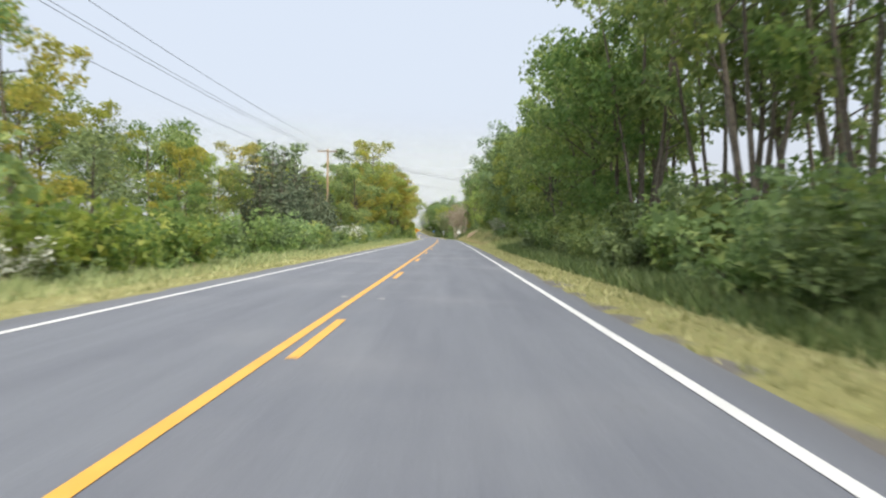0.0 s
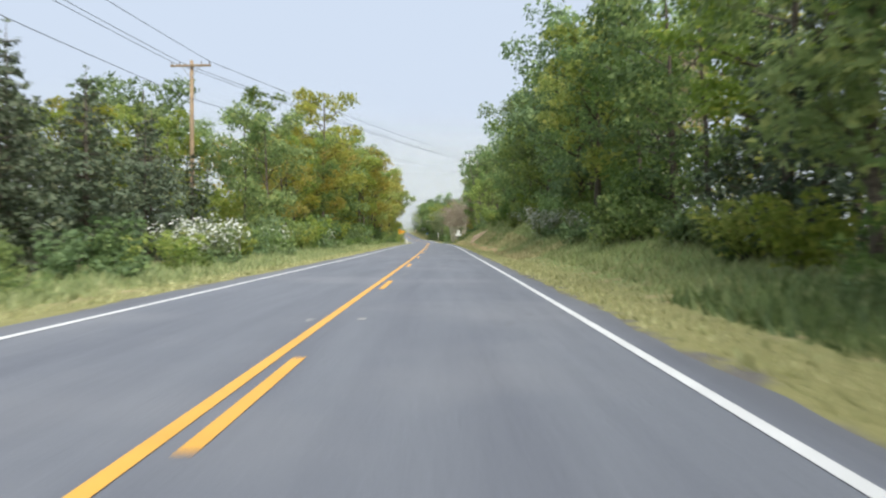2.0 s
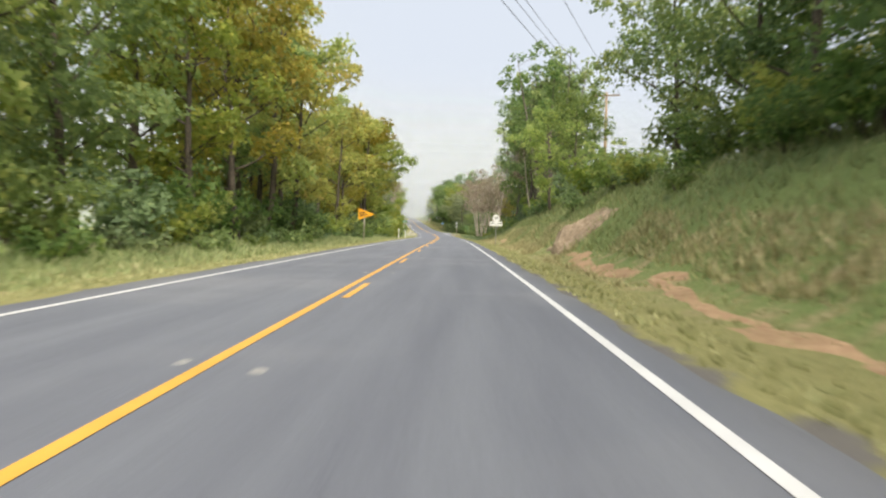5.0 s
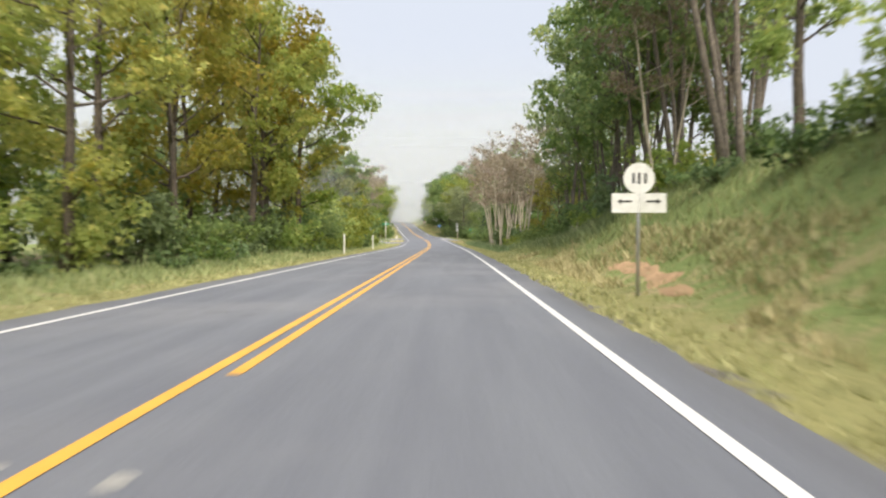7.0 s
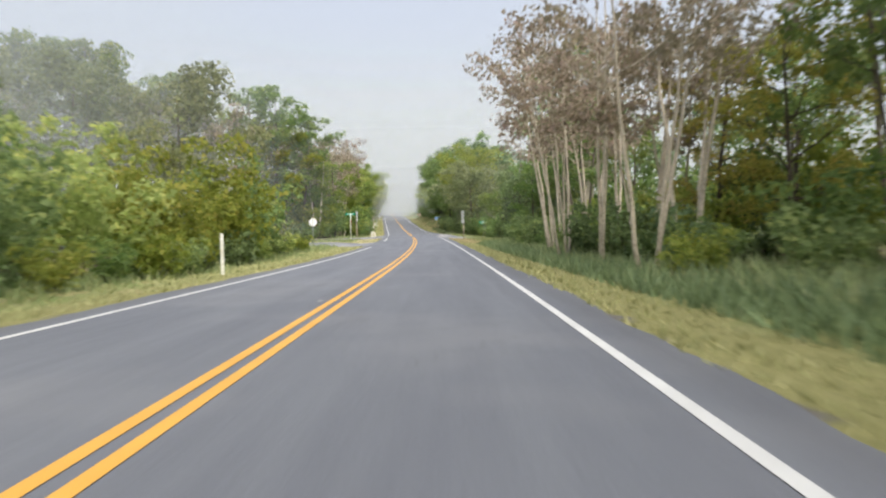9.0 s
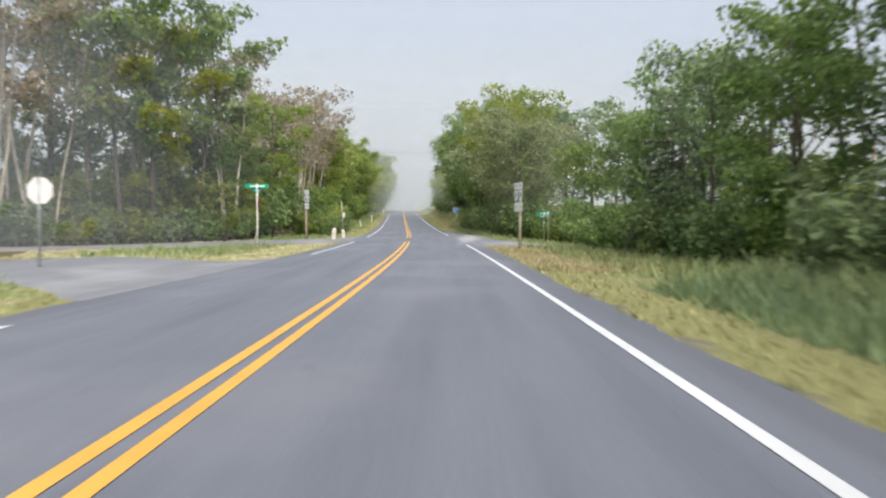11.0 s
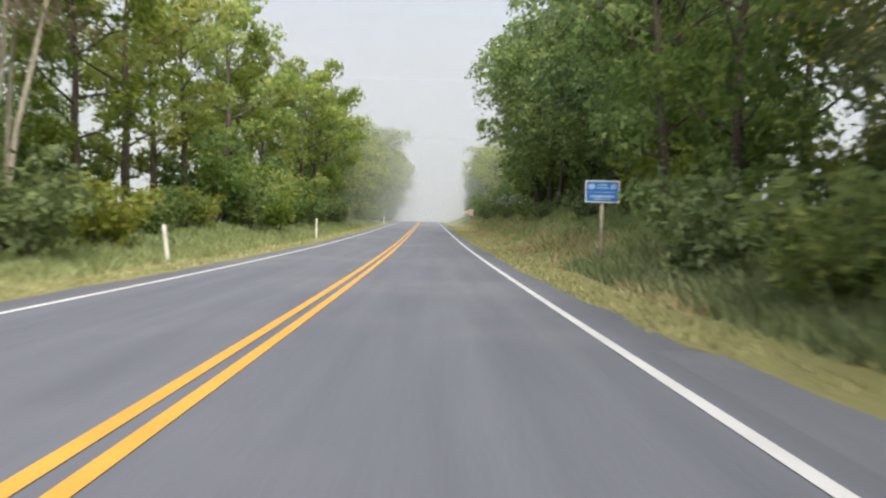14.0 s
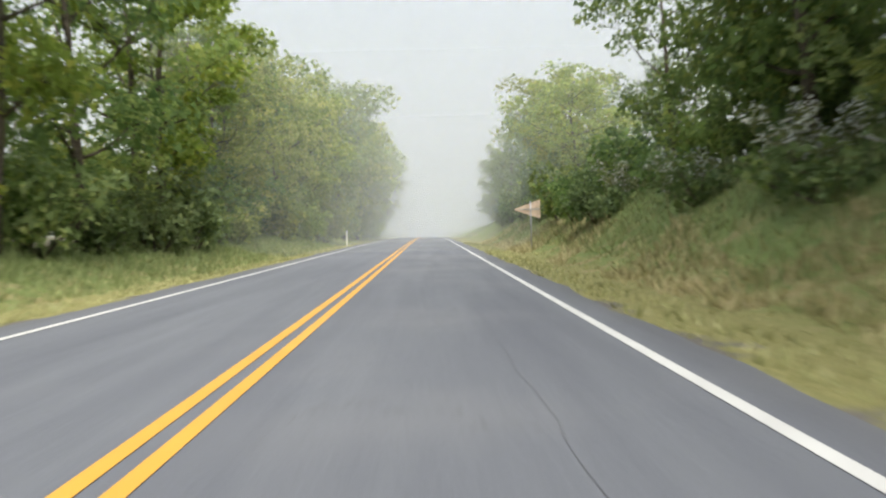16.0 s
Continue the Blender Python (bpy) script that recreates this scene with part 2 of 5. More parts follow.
M_CLAY = speckled("bare_reddish_clay", (0.34, 0.20, 0.12), (0.54, 0.37, 0.22), 6, 0.95, 0.7, stain=(0.72, 0.74, 0.7), bump=0.7, dist=0.03)
M_GROUND = ground_mat()
M_BARK = speckled("grey_brown_bark", (0.06, 0.05, 0.04), (0.19, 0.155, 0.12), 9, 0.95, 1.2, bump=0.8, dist=0.03)
M_BARK_PALE = speckled("pale_bark", (0.42, 0.36, 0.28), (0.68, 0.60, 0.48), 8, 0.9, 1.0, bump=0.6, dist=0.02)
M_POLE = speckled("weathered_pole_wood", (0.22, 0.16, 0.10), (0.42, 0.31, 0.19), 14, 0.9, 0.9, bump=0.5)
M_BARK_THIN = speckled("grey_sapling_bark", (0.10, 0.085, 0.07), (0.26, 0.22, 0.18), 9, 0.95, 1.2, bump=0.6, dist=0.02)
M_POST = speckled("grey_sign_post_wood", (0.32, 0.275, 0.21), (0.54, 0.48, 0.38), 16, 0.9, 1.5, bump=0.4)
M_STEEL = speckled("galvanised_steel", (0.40, 0.40, 0.40), (0.55, 0.55, 0.55), 30, 0.45, 3, metal=0.7, bump=0.05)
M_SIGN_WHITE = speckled("white_sign_sheeting", (0.72, 0.72, 0.70), (0.82, 0.82, 0.80), 20, 0.45, 4, stain=(0.88, 0.88, 0.86), bump=0.02)
M_SIGN_BLACK = speckled("black_sign_print", (0.02, 0.02, 0.02), (0.04, 0.04, 0.04), 20, 0.5, 4, bump=0.02)
M_SIGN_GREY = speckled("faded_grey_sign_print", (0.46, 0.47, 0.48), (0.56, 0.57, 0.58), 20, 0.5, 4, bump=0.02)
M_SIGN_GREEN = speckled("green_sign_sheeting", (0.01, 0.24, 0.15), (0.02, 0.34, 0.22), 20, 0.4, 4, stain=(0.85, 0.85, 0.85), bump=0.02)
M_SIGN_BLUE = speckled("blue_sign_sheeting", (0.03, 0.17, 0.55), (0.05, 0.22, 0.65), 20, 0.4, 4, stain=(0.85, 0.85, 0.85), bump=0.02)
M_SIGN_PALEBLUE = speckled("pale_blue_sign_print", (0.35, 0.52, 0.75), (0.45, 0.62, 0.82), 20, 0.4, 4, bump=0.02)
M_SIGN_AMBER = speckled("amber_sign_sheeting", (0.80, 0.36, 0.02), (0.88, 0.42, 0.03), 20, 0.4, 4, stain=(0.88, 0.88, 0.88), bump=0.02)
M_SIGN_RED = speckled("red_sign_sheeting", (0.45, 0.03, 0.03), (0.55, 0.05, 0.04), 20, 0.4, 4, bump=0.02)
M_SIGN_BACK = speckled("bare_sign_back", (0.55, 0.42, 0.32), (0.68, 0.54, 0.42), 16, 0.5, 3, metal=0.2, bump=0.05)
M_CONCRETE = speckled("painted_concrete_marker", (0.58, 0.56, 0.48), (0.76, 0.74, 0.66), 18, 0.85, 3, stain=(0.75, 0.72, 0.66), bump=0.3)
M_SCAR = speckled("reflector_glue_scar", (0.30, 0.29, 0.27), (0.46, 0.45, 0.42), 30, 0.85, 6, bump=0.2)
M_PLASTIC = speckled("white_delineator_plastic", (0.66, 0.66, 0.62), (0.80, 0.80, 0.76), 12, 0.6, 2, stain=(0.8, 0.78, 0.72), bump=0.05)
M_TAR = speckled("crack_sealant", (0.095, 0.10, 0.11), (0.135, 0.14, 0.155), 20, 0.6, 2, bump=0.05)
M_CABLE = speckled("dark_cable", (0.03, 0.03, 0.035), (0.06, 0.06, 0.065), 10, 0.6, 2, bump=0.02)
M_PORCELAIN = speckled("grey_insulator_glaze", (0.25, 0.26, 0.28), (0.35, 0.36, 0.38), 20, 0.25, 4, bump=0.02)
M_ROCK = speckled("weathered_rock", (0.26, 0.19, 0.12), (0.50, 0.385, 0.275), 5, 0.95, 0.9, bump=0.9, dist=0.05)
M_DEADWOOD = speckled("bleached_dead_wood", (0.40, 0.37, 0.33), (0.62, 0.58, 0.53), 10, 0.9, 2, bump=0.4)
M_LEAF_GREEN = leaf_mat("leaves_mid_green", (0.112, 0.172, 0.06), (0.285, 0.375, 0.132), (0.38, 0.425, 0.14), 0.10)
M_LEAF_DARK = leaf_mat("leaves_dark_green", (0.085, 0.13, 0.058), (0.215, 0.28, 0.115), (0.28, 0.34, 0.13), 0.06, 0.42)
M_LEAF_LIGHT = leaf_mat("leaves_yellow_green", (0.20, 0.26, 0.065), (0.42, 0.48, 0.135), (0.52, 0.50, 0.14), 0.10, 0.68)
M_LEAF_RUST = leaf_mat("leaves_rust_tinged", (0.23, 0.235, 0.055), (0.50, 0.47, 0.11), (0.56, 0.42, 0.11), 0.08, 0.72)
M_LEAF_PALE = leaf_mat("leaves_dull_mauve_brown", (0.20, 0.165, 0.105), (0.40, 0.345, 0.245), (0.46, 0.36, 0.30), 0.15)
M_LEAF_GREY = leaf_mat("leaves_grey_green", (0.145, 0.175, 0.085), (0.33, 0.355, 0.175), (0.42, 0.42, 0.22), 0.06)
M_NEEDLE = leaf_mat("cedar_needles", (0.04, 0.062, 0.038), (0.125, 0.155, 0.09), (0.17, 0.18, 0.10), 0.06, 0.15)
M_BLOSSOM = leaf_mat("white_blossom", (0.60, 0.60, 0.56), (0.80, 0.80, 0.76), (0.72, 0.68, 0.66), 0.1, 0.3)
M_GRASS = leaf_mat("mown_verge_grass", (0.20, 0.205, 0.09), (0.43, 0.415, 0.20), (0.52, 0.47, 0.27), 0.11, 0.3)
M_GRASS_DARK = leaf_mat("tall_dark_grass", (0.085, 0.12, 0.055), (0.22, 0.275, 0.12), (0.26, 0.28, 0.14), 0.06, 0.35)
M_GRASS_LONG = leaf_mat("long_green_grass", (0.155, 0.195, 0.085), (0.35, 0.40, 0.175), (0.40, 0.38, 0.20), 0.08, 0.4)
M_GRASS_DRY = leaf_mat("dry_bank_grass", (0.25, 0.22, 0.11), (0.54, 0.475, 0.28), (0.62, 0.53, 0.34), 0.22, 0.3)

# ---------- the road's line ----------
# heading (degrees to the left) and slope (degrees up) every 25 m from 20 m behind the start
HEADING = [0.0, 0.05, 0.16, 0.24, 0.41, 0.60, 0.90, 1.11, 1.24, 1.39, 1.63, 2.12, 2.85, 3.79, 5.08, 6.09, 6.44, 6.44, 6.47, 6.49, 6.5, 6.5]
SLOPE = [-0.02, -0.07, -0.11, -0.06, -0.17, -0.05, -0.09, -0.22, -0.33, -0.42, -0.55, -0.57, -0.19, 0.08, 0.37, 0.75, 1.32, 1.90, 2.1, 2.1, 2.0, 1.7]
S_TAB = np.arange(-120.0, 900.0, 1.0)
_nodes = np.arange(len(HEADING)) * 25.0 - 20.0
_th = np.radians(np.interp(S_TAB, _nodes, HEADING))
_ph = np.radians(np.interp(S_TAB, _nodes, SLOPE))
X_TAB = np.concatenate([[0], np.cumsum(-np.sin(_th[:-1]))])
Y_TAB = np.concatenate([[0], np.cumsum(np.cos(_th[:-1]))])
Z_TAB = np.concatenate([[0], np.cumsum(np.sin(_ph[:-1]))])
X_TAB, Y_TAB, Z_TAB = X_TAB - X_TAB[120], Y_TAB - Y_TAB[120], Z_TAB - Z_TAB[120]


def way(s, lat, up=0.0):
    """A place s metres along the road, lat metres to the right of its middle, up metres over its surface (arrays or numbers)."""
    th = np.interp(s, S_TAB, _th)
    x = np.interp(s, S_TAB, X_TAB) + np.cos(th) * lat
    y = np.interp(s, S_TAB, Y_TAB) + np.sin(th) * lat
    return x, y, np.interp(s, S_TAB, Z_TAB) + up


def smooth(a, b, v):
    t = np.clip((np.asarray(v, float) - a) / (b - a), 0, 1)
    return t * t * (3 - 2 * t)


BANK_R = ([-100, 45, 70, 85, 115, 165, 195, 206, 222, 234, 246, 350, 368, 400, 460, 520, 620], [0, 0, 0.6, 1.6, 3.0, 4.0, 3.8, 3.2, 2.0, 0.9, 0, 0, 0.7, 2.8, 3.4, 2.0, 1.0])
BANK_L = ([-100, 60, 90, 180, 230, 375, 400, 460, 620], [-0.3, -0.3, 0.2, 0.4, 0.0, 0.0, 0.7, 1.0, 1.0])
WAVES = [(0.21, 0.13, 0.4, 0.10), (0.07, 0.31, 1.7, 0.09), (0.43, 0.37, 2.9, 0.05), (0.9, 0.71, 0.3, 0.03)]


def ground_up(s, lat):
    """Height of the ground over the road's surface."""
    s, lat = np.asarray(s, float), np.asarray(lat, float)
    a = np.abs(lat)
    bump = sum(h * np.sin(u * s + v * lat + p) for u, v, p, h in WAVES)
    z = -0.03 - 0.10 * smooth(3.9, 5.2, a)
    right = np.interp(s, *BANK_R) * smooth(5.2, 11.2, lat) * (1 - 0.35 * smooth(18, 40, lat))
    left = np.interp(s, *BANK_L) * smooth(5.6, 10, -lat)
    mouth = smooth(314, 324, s) * (1 - smooth(352, 362, s))
    right = right - 1.3 * mouth * smooth(5, 22, lat)
    z = z + np.where(lat > 0, right, left) + bump * smooth(4.6, 9.0, a) * (1 + 0.6 * smooth(12, 30, a)) * (1 - 0.8 * mouth)
    z = z - 0.05 * (1 - smooth(3.2, 3.9, a))
    return z


def surf(s, lat, up=0.0):
    """A place on the ground beside the road."""
    x, y, z = way(s, lat)
    return Vector((float(x), float(y), float(z + ground_up(s, lat) + up)))


def heading(s):
    return float(np.degrees(np.interp(s, S_TAB, _th)))


def crown_up(lat):
    return 0.004 - 0.02 * (np.abs(lat) / 3.95) ** 2


def mesh_from(name, verts, faces, material, uvs=None, shade=False):
    me = bpy.data.meshes.new(name)
    me.from_pydata([tuple(map(float, v)) for v in verts], [], [tuple(map(int, f)) for f in faces])
    me.materials.append(material)
    if uvs is not None:
        layer = me.uv_layers.new(name="UVMap")
        idx = np.empty(len(me.loops), dtype=np.int32)
        me.loops.foreach_get("vertex_index", idx)
        layer.data.foreach_set("uv", np.asarray(uvs, dtype=np.float32)[idx].ravel())
    if shade:
        me.polygons.foreach_set("use_smooth", [True] * len(me.polygons))
    me.update()
    return me


def ribbon(name, ss, lats, upf, material, shade=True):
    """A sheet laid along the road: rows at ss, columns at lats (numbers, or a function of s)."""
    ss = np.asarray(ss, float)
    grid_lat = np.array([[q(s) if callable(q) else q for q in lats] for s in ss])
    grid_s = np.repeat(ss[:, None], len(lats), 1)
    x, y, z = way(grid_s, grid_lat)
    z = z + upf(grid_s, grid_lat)
    v = np.stack([x, y, z], -1).reshape(-1, 3)
    n, k = len(lats), len(ss)
    f = [(i * n + j, i * n + j + 1, (i + 1) * n + j + 1, (i + 1) * n + j) for i in range(k - 1) for j in range(n - 1)]
    return mesh_from(name, v, f, material, np.stack([grid_lat, grid_s], -1).reshape(-1, 2), shade)


def part(name, data, parent, label=""):
    """Links a mesh as one part of a thing."""
    me = data
    if isinstance(data, bmesh.types.BMesh):
        me = bpy.data.meshes.new(name)
        data.to_mesh(me)
        data.free()
    ob = new(name, me)
    ob.parent = parent
    if label:
        ob["label"] = label
    return ob


def box_mesh(name, size, material, at=(0, 0, 0), bevel=0.004, turn=None):
    bm = bmesh.new()
    bmesh.ops.create_cube(bm, size=1.0)
    bmesh.ops.scale(bm, vec=size, verts=bm.verts)
    if bevel:
        bmesh.ops.bevel(bm, geom=bm.edges[:], offset=min(bevel, min(size) * 0.4), segments=1, affect="EDGES")
    if turn is not None:
        bmesh.ops.transform(bm, matrix=turn, verts=bm.verts)
    bmesh.ops.translate(bm, vec=at, verts=bm.verts)
    me = bpy.data.meshes.new(name)
    bm.to_mesh(me)
    bm.free()
    me.materials.append(material)
    return me


def plate_mesh(name, outline, thick, material, at=(0, 0, 0)):
    """A flat plate in the xz plane facing -y, with the given outline."""
    bm = bmesh.new()
    front = [bm.verts.new((x, -thick / 2, z)) for x, z in outline]
    back = [bm.verts.new((x, thick / 2, z)) for x, z in outline]
    bm.faces.new(front)
    bm.faces.new(back[::-1])
    k = len(outline)
    for i in range(k):
        bm.faces.new((front[i], back[i], back[(i + 1) % k], front[(i + 1) % k]))
    bmesh.ops.recalc_face_normals(bm, faces=bm.faces[:])
    bmesh.ops.translate(bm, vec=at, verts=bm.verts)
    me = bpy.data.meshes.new(name)
    bm.to_mesh(me)
    bm.free()
    me.materials.append(material)
    return me


def round_rect(w, h, r, steps=4):
    pts = []
    for cx, cz, a0 in ((w / 2 - r, h / 2 - r, 0), (-w / 2 + r, h / 2 - r, 90), (-w / 2 + r, -h / 2 + r, 180), (w / 2 - r, -h / 2 + r, 270)):
        for i in range(steps + 1):
            a = radians(a0 + 90 * i / steps)
            pts.append((cx + r * math.cos(a), cz + r * math.sin(a)))
    return pts


def tube(verts, faces, pts, radii, sides=6):
    """Adds a tapered tube along pts to the lists."""
    base = len(verts)
    k = len(pts)
    for i, (p, r) in enumerate(zip(pts, radii)):
        d = (pts[min(i + 1, k - 1)] - pts[max(i - 1, 0)]).normalized()
        u = d.orthogonal().normalized()
        w = d.cross(u)
        for j in range(sides):
            a = 2 * math.pi * j / sides
            verts.append(p + u * (r * math.cos(a)) + w * (r * math.sin(a)))
    for i in range(k - 1):
        for j in range(sides):
            a, b = base + i * sides + j, base + i * sides + (j + 1) % sides
            faces.append((a, b, b + sides, a + sides))
    faces.append(tuple(base + (k - 1) * sides + j for j in range(sides)))
    faces.append(tuple(base + sides - 1 - j for j in range(sides)))


def tube_mesh(name, pts, radii, material, sides=8):
    v, f = [], []
    tube(v, f, [Vector(p) for p in pts], radii, sides)
    return mesh_from(name, v, f, material, shade=True)


# ---------- ground and road ----------
def build_ground():
    near = [0, 2, 3.6, 4.0, 4.4, 5.0, 5.8, 6.6, 7.4, 8.4, 9.6, 11, 12.5, 14.5, 17, 20, 25, 32, 42, 60, 90, 140, 240, 500, 1200]
    lats = [-v for v in near[:0:-1]] + near
    ss = list(np.arange(-80, 640, 1.5)) + [660, 700, 760, 880, 1100, 1600]
    ss = np.asarray(ss, float)
    g_s = np.repeat(ss[:, None], len(lats), 1)
    g_l = np.repeat(np.asarray(lats, float)[None, :], len(ss), 0)
    over = np.maximum(g_s - 899, 0)
    x, y, z = way(np.minimum(g_s, 899), g_l)
    y = y + over
    z = z + ground_up(g_s, g_l)
    v = np.stack([x, y, z], -1).reshape(-1, 3)
    n, k = len(lats), len(ss)
    f = [(i * n + j, i * n + j + 1, (i + 1) * n + j + 1, (i + 1) * n + j) for i in range(k - 1) for j in range(n - 1)]
    ob = new("ground", mesh_from("ground", v, f, M_GROUND, np.stack([g_l, g_s], -1).reshape(-1, 2), True))
    return tagged(ob, "grassy verges, leaf litter and cut clay banks beside the road", "ground", kind="structure")


def east_edge(s):
    """Where the asphalt ends on the right."""
    return float(np.interp(s, [150, 200, 250, 300, 320, 350, 380], [3.78, 3.95, 4.0, 3.95, 4.2, 4.2, 3.88]))


def ragged(side, base):
    return lambda s: side * ((base(s) if callable(base) else base) + 0.05 * math.sin(s * 0.9 + side) + 0.04 * math.sin(s * 2.3 + 2 * side) + 0.03 * math.sin(s * 0.31))


def build_road():
    lats = [ragged(-1, 3.95), -3.4, -2.2, -1.1, 0, 1.1, 2.2, 3.4, ragged(1, east_edge)]
    road = new("road", ribbon("road", np.arange(-80, 640, 1.0), lats, lambda s, a: crown_up(a), M_ASPHALT))
    tagged(road, "worn grey asphalt two-lane country road", "road", kind="structure")
    lay = lambda s, a: crown_up(a) + 0.006

    def line(name, s0, s1, lat, width, material, label):
        ob = new(name, ribbon(name, np.arange(s0, s1 + 0.01, (s1 - s0) / max(2, round((s1 - s0) / 2.5))), [lat - width / 2, lat + width / 2], lay, material))
        ob.parent = road
        ob["label"] = label
    for s0, s1 in ((-80, 325.2), (347, 636)):
        line("edge_line", s0, s1, 3.3, 0.115, M_WHITE, "white painted edge line")
    for s0, s1 in ((-80, 292), (313, 331.5), (343.5, 636)):
        line("edge_line", s0, s1, -3.3, 0.115, M_WHITE, "white painted edge line")
    for s0, s1 in ((-80, 331), (341.2, 636)):
        line("centre_line", s0, s1, -0.115, 0.115, M_YELLOW, "solid yellow centre line")
    for s0, s1 in ((186.5, 331.4), (341.2, 636)):
        line("centre_line", s0, s1, 0.115, 0.115, M_YELLOW, "solid yellow centre line")
    for i in range(-6, 15):
        end = 9.72 + 12.192 * i
        line("dash", end - 3.05, end, 0.115, 0.115, M_YELLOW, "yellow passing dash")
    # pale scars of old reflectors on both sides of the centre line
    rnd = random.Random(5)
    for i in range(-2, 34):
        for lat in (-0.33, 0.33):
            s = 0.9 + 12.192 * i + rnd.uniform(-0.3, 0.3)
            w = rnd.uniform(0.05, 0.075)
            if 325 < s < 372 or (s > 190 and rnd.random() < 0.5):
                continue
            pts = [(s + 0.11 * math.sin(a) * rnd.uniform(0.7, 1.2), lat + w * math.cos(a)) for a in np.linspace(0, 2 * math.pi, 9)[:-1]]
            v = [way(p[0], p[1], crown_up(p[1]) + 0.005) for p in pts]
            ob = new("reflector_scar", mesh_from("reflector_scar", v, [tuple(range(8))], M_SCAR))
            ob.parent = road
    # thin sealed cracks
    for s0, s1, lat, k in ((386, 428, 2.1, 1),):
        mid = lambda s, lat=lat, k=k: lat + 0.05 * math.sin(s * 0.35 + k) + 0.02 * math.sin(s * 2.7 + k) + 0.012 * math.sin(s * 6.1)
        ob = new("sealed_crack", ribbon("sealed_crack", np.arange(s0, s1, 0.4), [lambda s: mid(s) - 0.0022, lambda s: mid(s) + 0.0022], lambda s, a: crown_up(a) + 0.004, M_TAR))
        ob.parent = road
        ob["label"] = "thin dark sealed crack"
    return road


def build_side_roads():
    def strip(name, mid, half, u, label, material=M_SIDE, low=0.0):
        verts, uvs, faces = [], [], []
        for i, q in enumerate(u):
            (s, lat), w = mid(q), half(q)
            for j, e in enumerate((-1.06, -0.94, -0.5, 0, 0.5, 0.94, 1.06)):
                ps, pl = s + w * e, lat
                hgt = max(float(ground_up(ps, pl)), -0.04 if abs(pl) < 4.6 else -9) + (0.018 if abs(pl) < 4.2 else 0.05)
                hgt -= low
                if abs(e) > 1:
                    hgt -= 0.09
                verts.append(way(ps, pl, hgt))
                uvs.append((q * 1.0, w * e))
        for i in range(len(u) - 1):
            for j in range(6):
                a = i * 7 + j
                faces.append((a, a + 1, a + 8, a + 7))
        ob = new(name, mesh_from(name, verts, faces, material, uvs, True))
        bm = bmesh.new()
        bm.from_mesh(ob.data)
        bmesh.ops.recalc_face_normals(bm, faces=bm.faces[:])
        if sum(f.normal.z for f in bm.faces) < 0:
            bmesh.ops.reverse_faces(bm, faces=bm.faces[:])
        bm.to_mesh(ob.data)
        bm.free()
        tagged(ob, label, "side road", kind="structure")
    steps = [3.4, 4, 4.6, 5.4, 6.4, 7.6, 9, 11, 14, 18, 24, 32, 42, 56, 75]
    strip("side_road_east", lambda q: (333.6 - 0.55 * (q - 3.4) * (1 - 0.006 * q), q), lambda q: 3.9 + 8.6 * math.exp(-(q - 3.4) / 1.8), steps,
          "pale worn asphalt side road joining at the crossing")
    strip("side_road_west", lambda q: (341 - 1.35 * (q - 3.4) * (1 - 0.004 * q), -q), lambda q: 4.6 + 3.4 * math.exp(-(q - 3.4) / 2.6), steps[:13],
          "pale gravelly side road meeting the main road at a slant")
    strip("dirt_edge", lambda q: (341 - 1.35 * (q - 3.4) * (1 - 0.004 * q), -q), lambda q: 6.2 + 3.0 * math.exp(-(q - 3.4) / 2.6), steps[2:13],
          "bare tan dirt along the edges of the side road", M_DIRT, 0.02)
    strip("slip_road", lambda q: (302.5 + 0.35 * (q - 3.4), -q), lambda q: 3.2 + 6.0 * math.exp(-(q - 3.4) / 2.4), steps[:11],
          "short asphalt slip beside a grass island")


def shoulder_out(s):
    """Outer edge of the widened shoulder past the side road."""
    return np.interp(s, [330, 336, 346, 352, 360, 369], [3.9, 6.2, 6.3, 6.1, 5.1, 4.1])


def shoulder_edge(s):
    return float(shoulder_out(s)) + 0.06 * math.sin(s * 1.9) + 0.05 * math.sin(s * 0.7)


def shoulder_up(s, q):
    """Height of the widened shoulder over the road's surface."""
    edge = np.vectorize(shoulder_edge)(s)
    t = smooth(0, 1, (q - 4.02) / np.maximum(edge - 4.02, 0.05))
    sunk = 0.008 * (1 - smooth(3.55, 3.7, q)) + 0.02 * smooth(0.0, 0.12, q - edge)
    return -sunk + (1 - t) * (crown_up(q) + 0.003) + t * (ground_up(s, q) + 0.056 - 0.048 * smooth(341, 349, s))


def wide_shoulder():
    first = lambda s: 3.7 + min(0.36, 0.3 * (shoulder_edge(s) - 3.7))
    lats = [3.55, 3.7, first, lambda s: first(s) + 0.35 * (shoulder_edge(s) - first(s)), lambda s: first(s) + 0.7 * (shoulder_edge(s) - first(s)), shoulder_edge, lambda s: shoulder_edge(s) + 0.12]
    ob = new("paved_shoulder", ribbon("paved_shoulder", np.arange(330.5, 368.6, 0.75), lats, shoulder_up, M_SHOULDER))
    tagged(ob, "worn grey asphalt shoulder widening at the crossing", "shoulder", kind="structure")


def gravel_line(s):
    """Middle of the band of gravel that wheels have swept across the corner."""
    return 3.62 + 0.098 * (s - 332.0) + 0.10 * math.sin(s * 0.8)


